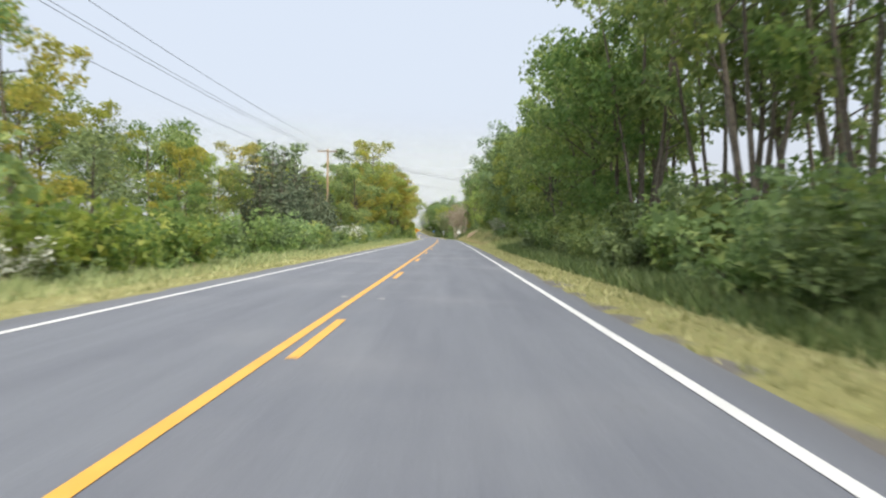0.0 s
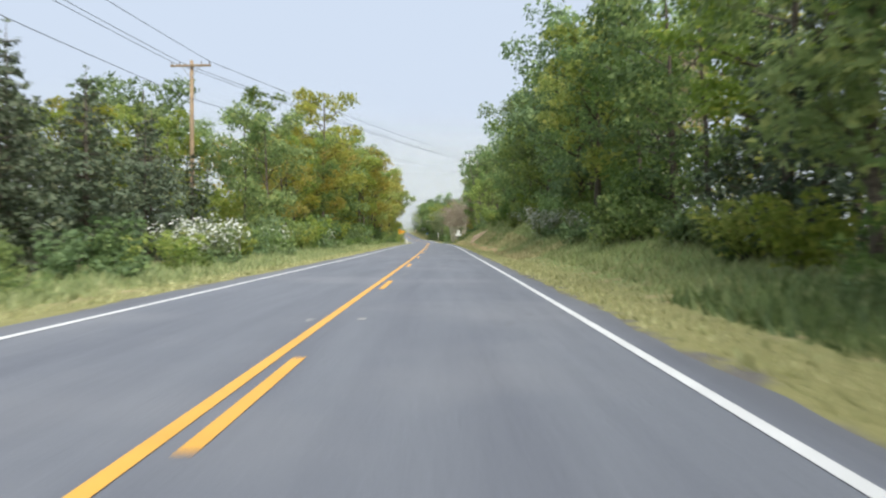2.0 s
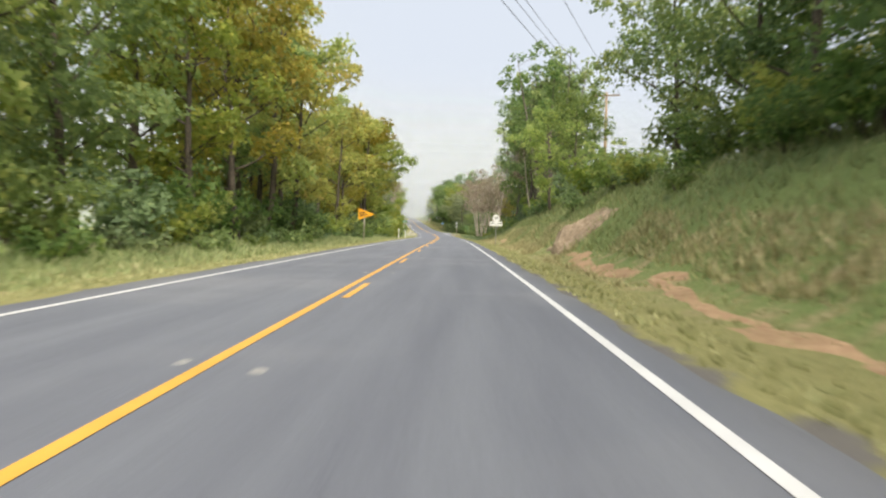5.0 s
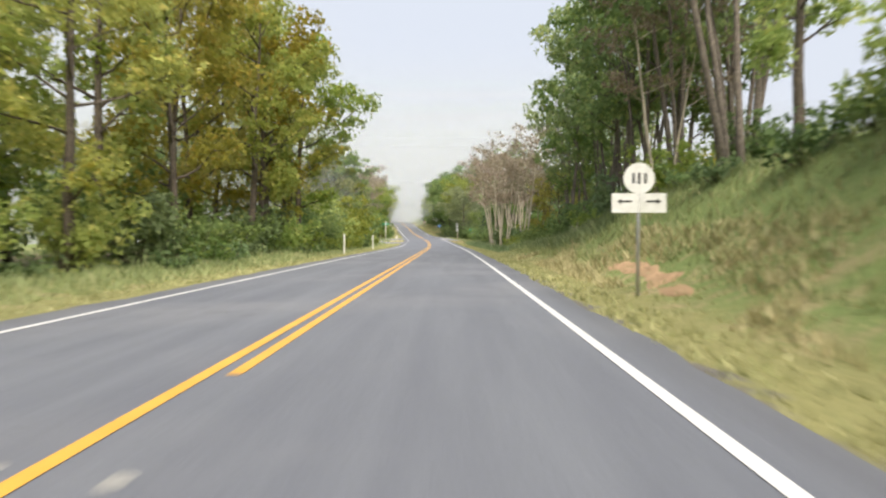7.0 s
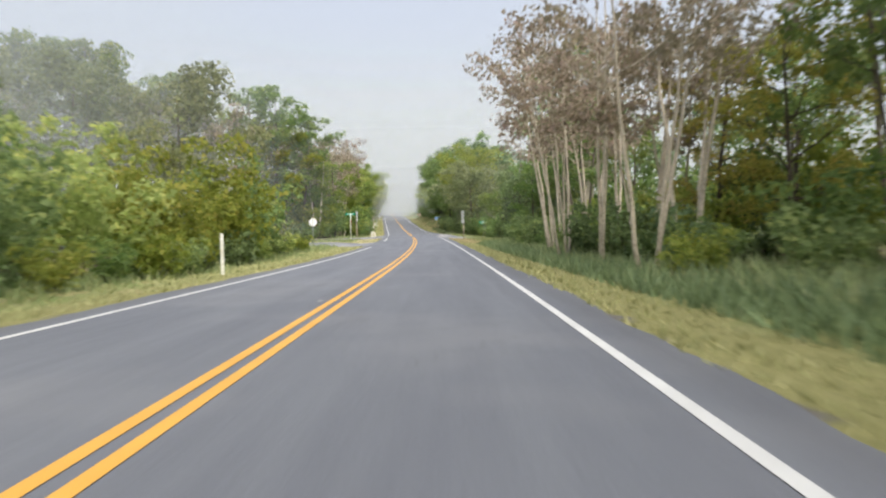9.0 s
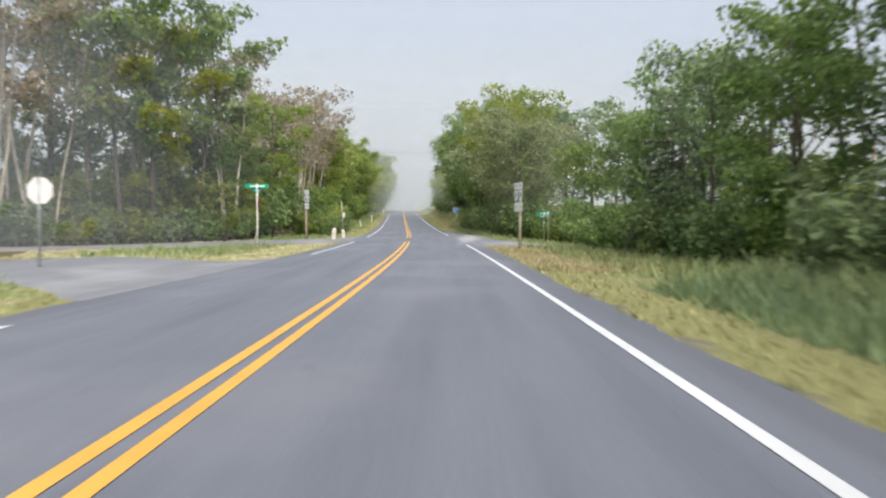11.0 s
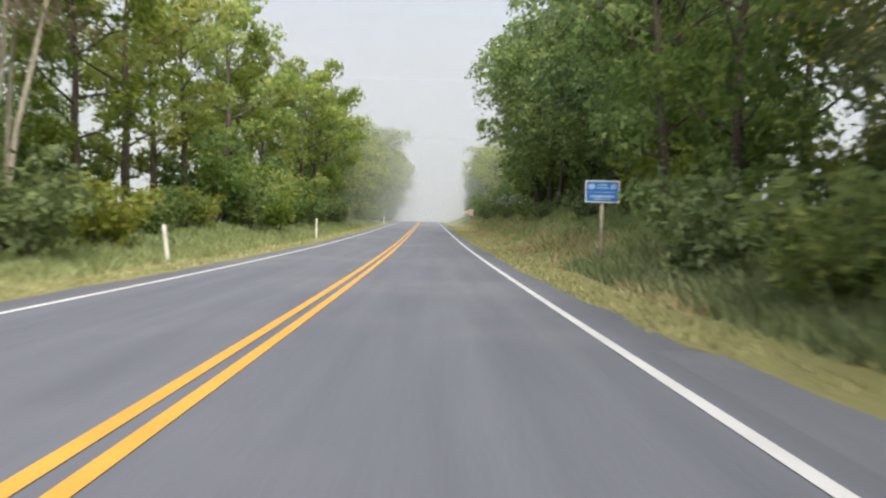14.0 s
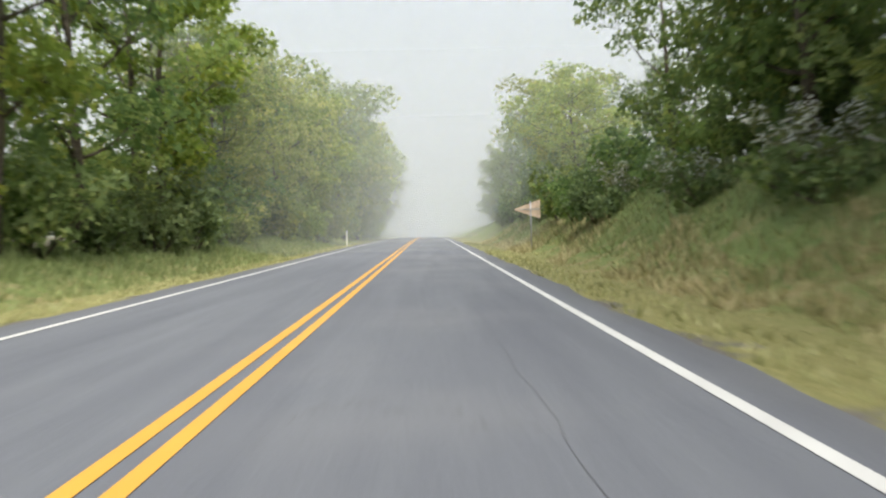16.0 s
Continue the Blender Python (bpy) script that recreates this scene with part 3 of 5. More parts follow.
def loose_gravel():
    """Small pale stones strewn over the corner of the crossing, one mesh."""
    g = np.random.default_rng(12)
    verts, faces = [], []
    for _ in range(9000):
        t = g.random()
        s0 = 330.5 + 20.0 * t
        taper = math.sin(math.pi * t) ** 0.7
        lat = gravel_line(s0) + g.normal() * (0.2 + 0.45 * taper)
        if lat < 3.45:
            continue
        r = 0.004 + 0.012 * g.random() ** 2
        c = Vector(way(s0, lat, max(float(crown_up(lat)), float(shoulder_up(np.array(s0), np.array(lat)))) + 0.006 + r * 0.4))
        k = len(verts)
        for d in ((1, 0, 0), (-0.4, 0.9, 0), (-0.5, -0.8, 0), (0.1, 0.1, 0.9)):
            verts.append(c + Vector(d) * r * float(g.uniform(0.6, 1.3)))
        faces += [(k, k + 1, k + 3), (k + 1, k + 2, k + 3), (k + 2, k, k + 3)]
    ob = new("loose_gravel", mesh_from("loose_gravel", verts, faces, M_GRAVEL))
    tagged(ob, "pale loose gravel strewn on the corner of the crossing", "gravel", kind="stuff")


ground = build_ground()
road = build_road()
build_side_roads()
wide_shoulder()
loose_gravel()


def clay_scar(s0, s1, low, high):
    """Bare clay showing through the grass of the cut bank, ragged along its edges."""
    taper = lambda s: math.sin(math.pi * min(1, max(0, (s - s0) / (s1 - s0)))) ** 0.5
    mid = lambda s: 0.5 * (low + high) + 0.25 * math.sin(s * 0.45 + s0)
    half = lambda s: 0.02 + 0.5 * (high - low) * taper(s) * (0.75 + 0.25 * math.sin(s * 1.1) + 0.18 * math.sin(s * 3.3) + 0.14 * math.sin(s * 5.7))
    lats = [lambda s, e=e: mid(s) + e * half(s) for e in (-1, -0.6, -0.2, 0.2, 0.6, 1)]
    up = lambda s, q: ground_up(s, q) + 0.045 + 0.02 * np.sin(s * 2.3 + q * 3.1) - 0.05 * smooth(0.7, 1.0, np.abs(q - np.vectorize(mid)(s)) / np.vectorize(half)(s))
    ob = new("clay_scar", ribbon("clay_scar", np.arange(s0, s1 + 0.01, 0.4), lats, up, M_CLAY))
    tagged(ob, "bare reddish clay showing in the grassy bank", "bare earth", kind="structure")


SCARS = ((112, 146, 5.35, 6.2), (144, 160, 5.6, 6.5), (194, 203, 5.9, 6.7))
for scar in SCARS:
    clay_scar(*scar)


# ---------- plants ----------
def leaf_mesh(name, centres, radii, count, size, material, seed, droop=0.3, squash=0.85, shell=0.55):
    """Many small folded leaves gathered in clumps round the centres."""
    g = np.random.default_rng(seed)
    centres, radii = np.asarray(centres, float), np.asarray(radii, float)
    w = radii ** 2
    pick = g.choice(len(centres), size=count, p=w / w.sum())
    d = g.normal(size=(count, 3))
    d /= np.linalg.norm(d, axis=1)[:, None]
    d[:, 2] = np.where(g.random(count) < 0.6, np.abs(d[:, 2]), d[:, 2])
    r = (shell + (1 - shell) * g.random(count)) ** 0.6 * (0.75 + 0.45 * g.random(count))
    off = d * (r * radii[pick])[:, None]
    off[:, 2] *= squash
    p = centres[pick] + off
    nrm = d * 0.7 + g.normal(size=(count, 3)) * 0.6 + np.array([0, 0, 0.45])
    nrm /= np.linalg.norm(nrm, axis=1)[:, None]
    t = np.cross(nrm, g.normal(size=(count, 3)))
    t /= np.linalg.norm(t, axis=1)[:, None] + 1e-9
    t[:, 2] -= droop
    t /= np.linalg.norm(t, axis=1)[:, None]
    side = np.cross(nrm, t)
    side /= np.linalg.norm(side, axis=1)[:, None] + 1e-9
    ln = size * (0.6 + 0.8 * g.random(count))[:, None]
    tris = []
    for k in range(2):
        # two pointed leaves spread from one twig
        a = (k - 0.5) * 1.5 + g.normal(size=(count, 1)) * 0.3
        t2 = t * np.cos(a) + side * np.sin(a)
        s2 = side * np.cos(a) - t * np.sin(a) + nrm * g.normal(size=(count, 1)) * 0.5
        l2 = ln * (0.5 + 0.3 * g.random((count, 1)))
        w2 = l2 * (0.36 + 0.14 * g.random((count, 1)))
        o = p + t2 * l2 * 0.25
        tris.append(np.stack([o + s2 * w2, o - s2 * w2, o + t2 * l2 * 0.95], 1))
    v = np.stack(tris, 1).reshape(-1, 3)
    count = count * 2
    me = bpy.data.meshes.new(name)
    me.vertices.add(count * 3)
    me.vertices.foreach_set("co", v.astype(np.float32).ravel())
    me.loops.add(count * 3)
    me.loops.foreach_set("vertex_index", np.arange(count * 3, dtype=np.int32))
    me.polygons.add(count)
    me.polygons.foreach_set("loop_start", np.arange(0, count * 3, 3, dtype=np.int32))
    me.materials.append(material)
    me.update(calc_edges=True)
    me.validate()
    return me


def limb(verts, faces, rnd, start, direction, length, r0, sides=4, bend=0.25, rise=0.15, k=4):
    """A crooked limb; gives its points."""
    pts, p, d = [start.copy()], start.copy(), direction.normalized()
    for i in range(k):
        d = (d + Vector((rnd.uniform(-bend, bend), rnd.uniform(-bend, bend), rnd.uniform(-bend, bend) * 0.6 + rise * 0.5))).normalized()
        p = p + d * (length / k)
        pts.append(p.copy())
    tube(verts, faces, pts, [r0 * (1 - 0.82 * i / k) for i in range(k + 1)], sides)
    return pts


PLACED = {}


def broadleaf(name, label, height, spread, base, seed, leaves, size, material, bark, lean=0.0, stems=1, limbs=11, clump=0.34, sparse=0.55, category="tree"):
    """A broadleaved tree: crooked trunk or several stems, forking limbs, a crown of leaf clumps with gaps."""
    rnd = random.Random(seed)
    root = new(name)
    tagged(root, label, category)
    verts, faces, cen, rad = [], [], [], []
    for st in range(stems):
        a0 = rnd.uniform(0, 6.28)
        foot = Vector((math.cos(a0), math.sin(a0), 0)) * (0.0 if stems == 1 else spread * 0.12 * rnd.uniform(0.4, 1.2))
        foot.z = -0.35
        pts, p = [foot], foot.copy()
        tilt = Vector((math.cos(a0), math.sin(a0), 0)) * (0.06 if stems == 1 else 0.16) + Vector((lean, 0, 0))
        k = 8
        th = height * rnd.uniform(0.84, 0.95)
        for i in range(k):
            p = p + Vector((tilt.x + rnd.uniform(-0.06, 0.06), tilt.y + rnd.uniform(-0.06, 0.06), 1.0)) * (th + 0.35) / k
            pts.append(p.copy())
        r0 = ((0.0095 if bark is M_BARK_THIN else 0.015) if stems == 1 else 0.0078) * height * rnd.uniform(0.85, 1.15)
        tube(verts, faces, pts, [r0 * (1.25 if i == 0 else 1 - 0.8 * i / k) for i in range(k + 1)], 7)
        cen.append(pts[-1])
        rad.append(spread * clump * 0.8)
        n = max(4, limbs // stems + 1)
        for i in range(n):
            f = base + (0.97 - base) * (i + rnd.random()) / n
            j = min(k - 1, int(f * k))
            start = pts[j].lerp(pts[j + 1], f * k - j)
            a = a0 + i * 2.4 + rnd.uniform(-0.5, 0.5)
            prof = max(0.35, math.sin(math.pi * min(1, (f - base * 0.7) / (1.08 - base * 0.7))) ** 0.6)
            ln = spread * prof * rnd.uniform(0.75, 1.12)
            d = Vector((math.cos(a), math.sin(a), rnd.uniform(0.15, 0.75)))
            q = limb(verts, faces, rnd, start, d, ln, r0 * 0.42 * (1.1 - f * 0.6), 3, k=5)
            for m in (2, 4):
                b = a + rnd.choice((-1, 1)) * rnd.uniform(0.5, 1.1)
                q2 = limb(verts, faces, rnd, q[m], Vector((math.cos(b), math.sin(b), rnd.uniform(0.0, 0.7))), ln * rnd.uniform(0.3, 0.5), r0 * 0.16, 3, k=2)
                cen.append(q2[-1])
                rad.append(spread * clump * rnd.uniform(0.5, 0.95))
            cen += [q[-1], q[3]]
            rad += [spread * clump * rnd.uniform(0.6, 1.05), spread * clump * rnd.uniform(0.4, 0.8)]
    part("trunk", mesh_from("trunk", verts, faces, bark, shade=True), root)
    part("crown", leaf_mesh("crown", cen, rad, leaves, size, material, seed, shell=sparse), root)


    return root


def cedar(name, label, height, spread, seed, leaves, material):
    """A conifer: straight trunk, whorls of drooping boughs that shorten towards a pointed top."""
    rnd = random.Random(seed)
    root = new(name)
    tagged(root, label, "conifer")
    verts, faces, cen, rad = [], [], [], []
    tube(verts, faces, [Vector((0, 0, -0.3)), Vector((0.05, 0, height * 0.5)), Vector((0, 0.04, height))], [height * 0.016, height * 0.01, 0.01], 7)
    whorls = 15
    for i in range(whorls):
        f = 0.06 + 0.92 * i / whorls
        reach = spread * (1 - f) ** 0.8 * rnd.uniform(0.8, 1.15) + 0.12
        for j in range(6):
            a = j * 1.047 + i * 0.5 + rnd.uniform(-0.3, 0.3)
            q = limb(verts, faces, rnd, Vector((0, 0, height * f)), Vector((math.cos(a), math.sin(a), rnd.uniform(-0.15, 0.3))), reach, 0.035, 3, 0.12, 0.0, k=5)
            for m in (2, 3, 4, 5):
                cen.append(q[m] + Vector((0, 0, -0.05 * reach)))
                rad.append(max(0.16, reach * rnd.uniform(0.16, 0.30)))
    cen.append(Vector((0, 0, height)))
    rad.append(0.15)
    part("trunk", mesh_from("trunk", verts, faces, M_BARK, shade=True), root)
    part("foliage", leaf_mesh("foliage", cen, rad, leaves, 0.27, material, seed, droop=0.5, squash=0.75), root)
    return root


def shrub(name, label, height, spread, seed, leaves, size, material, blossom=0, category="shrub"):
    """A many-stemmed shrub of uneven outline, with blossom where it flowers."""
    rnd = random.Random(seed)
    root = new(name)
    tagged(root, label, category)
    verts, faces, cen, rad = [], [], [], []
    for i in range(9):
        a = i * 2.4 + rnd.uniform(-0.4, 0.4)
        q = limb(verts, faces, rnd, Vector((0.1 * math.cos(a), 0.1 * math.sin(a), -0.2)),
                 Vector((math.cos(a) * spread, math.sin(a) * spread, height * rnd.uniform(0.5, 1.3))), (height + spread) * rnd.uniform(0.45, 0.75), 0.035, 3, k=5)
        for m in (2, 3, 4, 5):
            c = q[m]
            c.z = max(c.z, 0.18 * height)
            cen.append(c)
            rad.append(spread * rnd.uniform(0.2, 0.42))
    part("stem", mesh_from("stem", verts, faces, M_BARK, shade=True), root)["kind"] = "stuff"
    part("foliage", leaf_mesh("foliage", cen, rad, leaves, size, material, seed, shell=0.5), root)
    if blossom:
        part("blossom", leaf_mesh("blossom", [c + Vector((0, 0, 0.1)) for c in cen], [r * 1.05 for r in rad], blossom, 0.18, M_BLOSSOM, seed + 7, shell=0.8), root, "white blossom")


    return root


def place(proto, s, lat, scale=1.0, turn=0.0, tall=1.0, sink=0.0, label="", group=""):
    """Stands a plant on the ground: the first call sets the plant itself, later ones copy it."""
    m = Matrix.LocRotScale(surf(s, lat, -sink), Euler((0, 0, radians(turn))), Vector((scale, scale, scale * tall)))
    if proto.name in PLACED:
        ob = copy_thing(proto, m @ Matrix.Diagonal((*(1 / v for v in proto.scale), 1)))
    else:
        proto.matrix_basis = m
        PLACED[proto.name] = True
        ob = proto
    if label:
        ob["label"] = label
    if group:
        ob["group"] = group
    return ob


GREEN = [broadleaf("oak", "green leafy roadside tree with branches to the ground", 12, 4.4, 0.14, 10 + i, 3100, 0.335, M_LEAF_GREEN, M_BARK) for i in range(3)]
DARK = [broadleaf("maple", "dark green dense maple at the wood's edge", 13, 4.8, 0.12, 20 + i, 3000, 0.35, M_LEAF_DARK, M_BARK) for i in range(2)]
LIGHT = [broadleaf("ash", "yellow-green tree with a light open crown", 13, 3.9, 0.24, 30 + i, 2900, 0.315, M_LEAF_LIGHT, M_BARK, clump=0.27, sparse=0.4) for i in range(2)]
RUST = [broadleaf("hickory", "rust-tinged golden green tree with a broad crown", 13, 4.2, 0.2, 40 + i, 2900, 0.32, M_LEAF_RUST, M_BARK, clump=0.29) for i in range(2)]
TALL = [broadleaf("poplar", "tall slender tree with bare lower trunk", 17, 3.6, 0.30, 50 + i, 1900, 0.36, M_LEAF_GREEN, M_BARK_THIN, limbs=12, clump=0.30, sparse=0.35) for i in range(3)]
THIN = [broadleaf("alder", "thin dark leaning trunks under a sparse green crown", 15, 3.4, 0.36, 56 + i, 1350, 0.38, M_LEAF_GREEN, M_BARK_THIN, stems=3, limbs=13, clump=0.27, sparse=0.3) for i in range(3)]
LOCUST = [broadleaf("locust", "pale-trunked locust with thin brownish crown", 13, 3.2, 0.46, 60 + i, 1250, 0.28, M_LEAF_PALE, M_BARK_PALE, stems=3, limbs=16, clump=0.27, sparse=0.25) for i in range(3)]
GREY = [broadleaf("elm", "grey-green tree with a wide rounded crown", 13, 5.4, 0.10, 70 + i, 5400, 0.35, M_LEAF_GREY, M_BARK) for i in range(2)]
ROUND = [broadleaf("linden", "rounded yellow-green tree leafy down to the ground", 11, 4.9, 0.07, 75 + i, 3600, 0.34, M_LEAF_LIGHT, M_BARK, limbs=15, clump=0.33) for i in range(2)]
ROUND.append(broadleaf("dogwood", "dense green small tree leafy to the ground", 11, 4.6, 0.05, 78, 6400, 0.3, M_LEAF_GREEN, M_BARK, limbs=16, clump=0.34))
BACK = [broadleaf("woodland_tree", "shaded tree standing deeper in the wood", 15, 5.2, 0.10, 80 + i, 1700, 0.54, (M_LEAF_GREEN, M_LEAF_DARK, M_LEAF_RUST)[i], M_BARK, limbs=9) for i in range(3)]
CEDAR = [cedar("cedar", "dark blue-green cedar with drooping boughs", 9, 2.6, 90 + i, 2700, M_NEEDLE) for i in range(2)]
BUSH = [shrub(name, label, 2.4, 1.7, seed, 680, 0.32, leaf) for name, label, seed, leaf in (
    ("shrub", "green leafy shrub at the edge of the verge", 100, M_LEAF_GREEN),
    ("hazel_bush", "yellow-green leafy bush at the edge of the verge", 101, M_LEAF_LIGHT),
    ("bramble_bush", "dark green bramble bush at the wood's edge", 102, M_LEAF_DARK))]
THICKET = [shrub("thicket", "tall rounded bright green thicket by the verge", 5.2, 3.0, 106 + i, 2300, 0.35, (M_LEAF_GREEN, M_LEAF_LIGHT)[i]) for i in range(2)]
BLOOM = [shrub("flowering_shrub", "arching shrub covered in white blossom", 2.3, 1.9, 110, 560, 0.26, M_LEAF_GREY, 520)]
UNDER = [shrub("understory_bush", "tall leafy undergrowth in the shade of the trees", 4.2, 3.0, 130 + i, 1000, 0.42, (M_LEAF_GREEN, M_LEAF_LIGHT)[i]) for i in range(2)]
WEED = [shrub("weed_clump", "low green weeds and brambles in the grass", 0.9, 1.1, 120 + i, 280, 0.24, (M_LEAF_GREEN, M_LEAF_DARK)[i], category="weeds") for i in range(2)]

wood = random.Random(77)


def stand(kinds, s0, s1, step, lat0, lat1, size0, size1, group, jitter=0.45, tall=1.0):
    """A loose row of plants along the road between lat0 and lat1."""
    s = s0
    while s < s1:
        lat = wood.uniform(lat0, lat1)
        ps = s + wood.uniform(-jitter, jitter) * step
        blocked = (lat < 0 and 290 < ps < 349 and lat > -45) or (lat > 0 and 320 < ps < 349)
        if not blocked:
            place(wood.choice(kinds), ps, lat, wood.uniform(size0, size1), wood.uniform(0, 360), tall * wood.uniform(0.9, 1.12), group=group)
        s += step * wood.uniform(0.75, 1.25)


# wood on the left of the road, from the start onwards
L, R = "trees beside the road, west side", "trees beside the road, east side"
stand(GREEN + LIGHT[:1], -26, 18, 5.5, -13.5, -11, 0.55, 0.8, L)
place(RUST[0], 25, -12.6, 0.66, 40, group=L)
place(DARK[0], 36, -15.5, 0.47, 10, group=L)
place(DARK[1], 41, -17.5, 0.45, 80, group=L)
place(GREEN[0], 52, -16.5, 0.4, 200, group=L)
place(GREEN[1], 57, -15.5, 0.52, 100, group=L)
for s, lat, k in ((59.5, -13.2, 0.72), (62.5, -14.4, 0.92), (65.2, -12.8, 0.8), (68, -14.2, 1.0), (71, -12.7, 0.84), (73.6, -14.4, 1.04), (76.5, -13.0, 0.86), (79.5, -14.4, 0.98), (82.5, -12.9, 0.8), (86, -14.5, 0.96), (90, -13.4, 0.82), (94, -14.6, 0.9), (98, -13.6, 0.7)):
    place(CEDAR[wood.randrange(2)], s, lat, k, wood.uniform(0, 360), group="cedars beside the road")
stand(GREEN + RUST[:1], 64, 104, 7, -22, -20, 0.65, 0.8, L)
stand(DARK[:1] + GREEN + LIGHT[:1], 56, 104, 5.5, -33, -27, 0.85, 1.02, L)
stand(RUST[:1] * 2 + GREEN[:1] + LIGHT[:1], 112, 140, 5.0, -13.4, -11, 0.7, 0.88, L)
stand(GREEN + LIGHT[:1], 96, 116, 4.6, -21, -18, 0.6, 0.75, L)
stand(LIGHT[:1] + RUST * 2, 196, 236, 7.5, -13.6, -11.2, 1.0, 1.2, L)
stand(RUST * 3 + GREEN[:1] + LIGHT, 140, 196, 5.4, -13.6, -10.6, 1.05, 1.3, L)
for i, (s, k) in enumerate(((163, 1.0), (169.5, 1.1), (176, 1.15), (183, 1.15))):
    place((LIGHT[0], RUST[1])[i % 2], s, -9.6, k, 75 * i, group=L)
stand(TALL + RUST[:1], 116, 190, 7, -18, -14, 0.7, 0.92, L)
stand(TALL[:1] + LIGHT, 196, 238, 11, -18, -14, 0.8, 1.0, L)
stand(LIGHT[:1] + RUST * 2, 206, 240, 8.0, -11, -9.2, 0.95, 1.15, L)
place(RUST[1], 230, -9.8, 1.2, 140, group=L)
place(LIGHT[1], 237.5, -9.4, 1.25, 20, group=L)
place(LIGHT[0], 240.5, -10.6, 1.2, 260, group=L)
stand(UNDER, 108, 240, 5.0, -19, -15.5, 0.85, 1.15, "shrubs under the trees")
stand(BUSH[:1] * 3 + BUSH[1:], -20, 60, 2.8, -10.2, -8.2, 0.7, 1.1, "shrubs along the verge")
stand(BUSH, 60, 98, 3.2, -10.4, -8.8, 0.4, 0.7, "shrubs along the verge")
stand(BUSH, 98, 240, 3.6, -10.4, -8.4, 0.6, 1.05, "shrubs along the verge")
for s, lat, k in ((86.5, -10.2, 0.72), (88.8, -9.8, 0.82), (91.5, -10.4, 0.74), (101.5, -9.3, 0.6), (119, -9.4, 0.6), (19, -9.2, 0.5)):
    place(BLOOM[0], s, lat, k, wood.uniform(0, 360), group="flowering shrubs")
# bright thicket before the crossing, with taller trees far behind
for s, lat, k in ((240, -10.2, 0.62), (245, -9.8, 0.7), (250.5, -9.4, 0.7), (256, -9.6, 0.84), (262, -9.2, 0.86), (268.5, -9.2, 0.96), (275, -9.6, 0.9), (281, -10.6, 0.75), (259, -14.5, 0.85), (248, -14, 0.8), (271, -15, 0.92)):
    place(THICKET[wood.choice((0, 1, 1))], s, lat, k, wood.uniform(0, 360), group="thickets before the crossing")
stand(BUSH, 240, 286, 3.4, -7.9, -7.2, 0.4, 0.6, "shrubs along the verge")
for s, lat, k in ((287.5, -16.5, 0.98), (288.5, -25, 1.12), (286.5, -33, 1.2), (288, -42, 1.25), (286, -52, 1.2), (289, -62, 1.2)):
    place(GREY[wood.randrange(2)], s, lat, k, wood.uniform(0, 360), group=L)
# the wood behind the slanting side road
for i in range(34):
    q = 11.5 + i * 1.1
    back = 341 - 1.35 * (q - 3.4) * (1 - 0.004 * q) + 9.5
    place(wood.choice(TALL + LOCUST[:2] + LIGHT), back + wood.uniform(0, 5), -q - wood.uniform(0, 2), wood.uniform(1.05, 1.25) * (1 + 0.25 * min(1, i / 18)), wood.uniform(0, 360), group=L)
    if i % 2 == 0:
        place(wood.choice(GREEN + DARK[:1]), back + wood.uniform(7, 11), -q - wood.uniform(0, 2), wood.uniform(0.45, 0.65), wood.uniform(0, 360), group=L)
    place(wood.choice(UNDER), back + wood.uniform(4, 7), -q - wood.uniform(0, 1), wood.uniform(0.7, 1.0), wood.uniform(0, 360), group="shrubs under the trees")
    place(wood.choice(BUSH), back - wood.uniform(0.5, 2.0), -q - wood.uniform(0, 1), wood.uniform(0.6, 0.95), wood.uniform(0, 360), group="shrubs along the verge")
for i in range(22):
    q = 10.5 + i * 2.0
    back = 341 - 1.35 * (q - 3.4) * (1 - 0.004 * q) + 9.5
    place(wood.choice(UNDER), back + wood.uniform(9, 13), -q - wood.uniform(0, 2), wood.uniform(0.9, 1.25), wood.uniform(0, 360), group="shrubs under the trees")
stand(UNDER, 352, 400, 4.0, -18, -14.5, 0.8, 1.2, "shrubs under the trees")
# west side past the crossing
stand(LIGHT + GREEN[:1], 348, 357, 3.4, -13, -10.8, 0.9, 1.05, L)
stand(LOCUST, 356, 388, 4.0, -14.5, -11.5, 1.1, 1.32, L)
stand(GREEN + DARK[:1] + LIGHT[:1], 346, 400, 6.0, -19, -14, 0.6, 0.9, L)
stand(LIGHT + GREEN[:1], 390, 426, 5.0, -12.8, -10.4, 0.95, 1.12, L)
stand(LIGHT + GREEN[:1], 426, 452, 5.0, -10.6, -9.2, 0.95, 1.15, L)
stand(LIGHT + GREEN[:1], 454, 470, 5.0, -13.0, -10.8, 0.9, 1.12, L)
stand(BUSH, 349, 470, 3.4, -10.2, -8.0, 0.6, 1.0, "shrubs along the verge")
stand(BUSH[:1] + BUSH[2:], 351, 370, 2.6, -8.2, -6.8, 0.5, 0.85, "shrubs along the verge")
for s, lat, k in ((366, -8.9, 0.62), (369.5, -9.6, 0.8), (373, -9.4, 0.7)):
    place(THICKET[1], s, lat, k, wood.uniform(0, 360), label="bright yellow-green sumac thicket by the verge", group="sumac thickets")
stand(ROUND[:2], 456, 486, 5, -10.4, -8.8, 0.85, 1.05, L)
stand(ROUND[:2], 486, 534, 4.6, -8.4, -7.0, 1.0, 1.2, L)
stand(THICKET[1:], 470, 530, 5, -8.2, -6.8, 0.55, 0.75, "thickets under the trees")
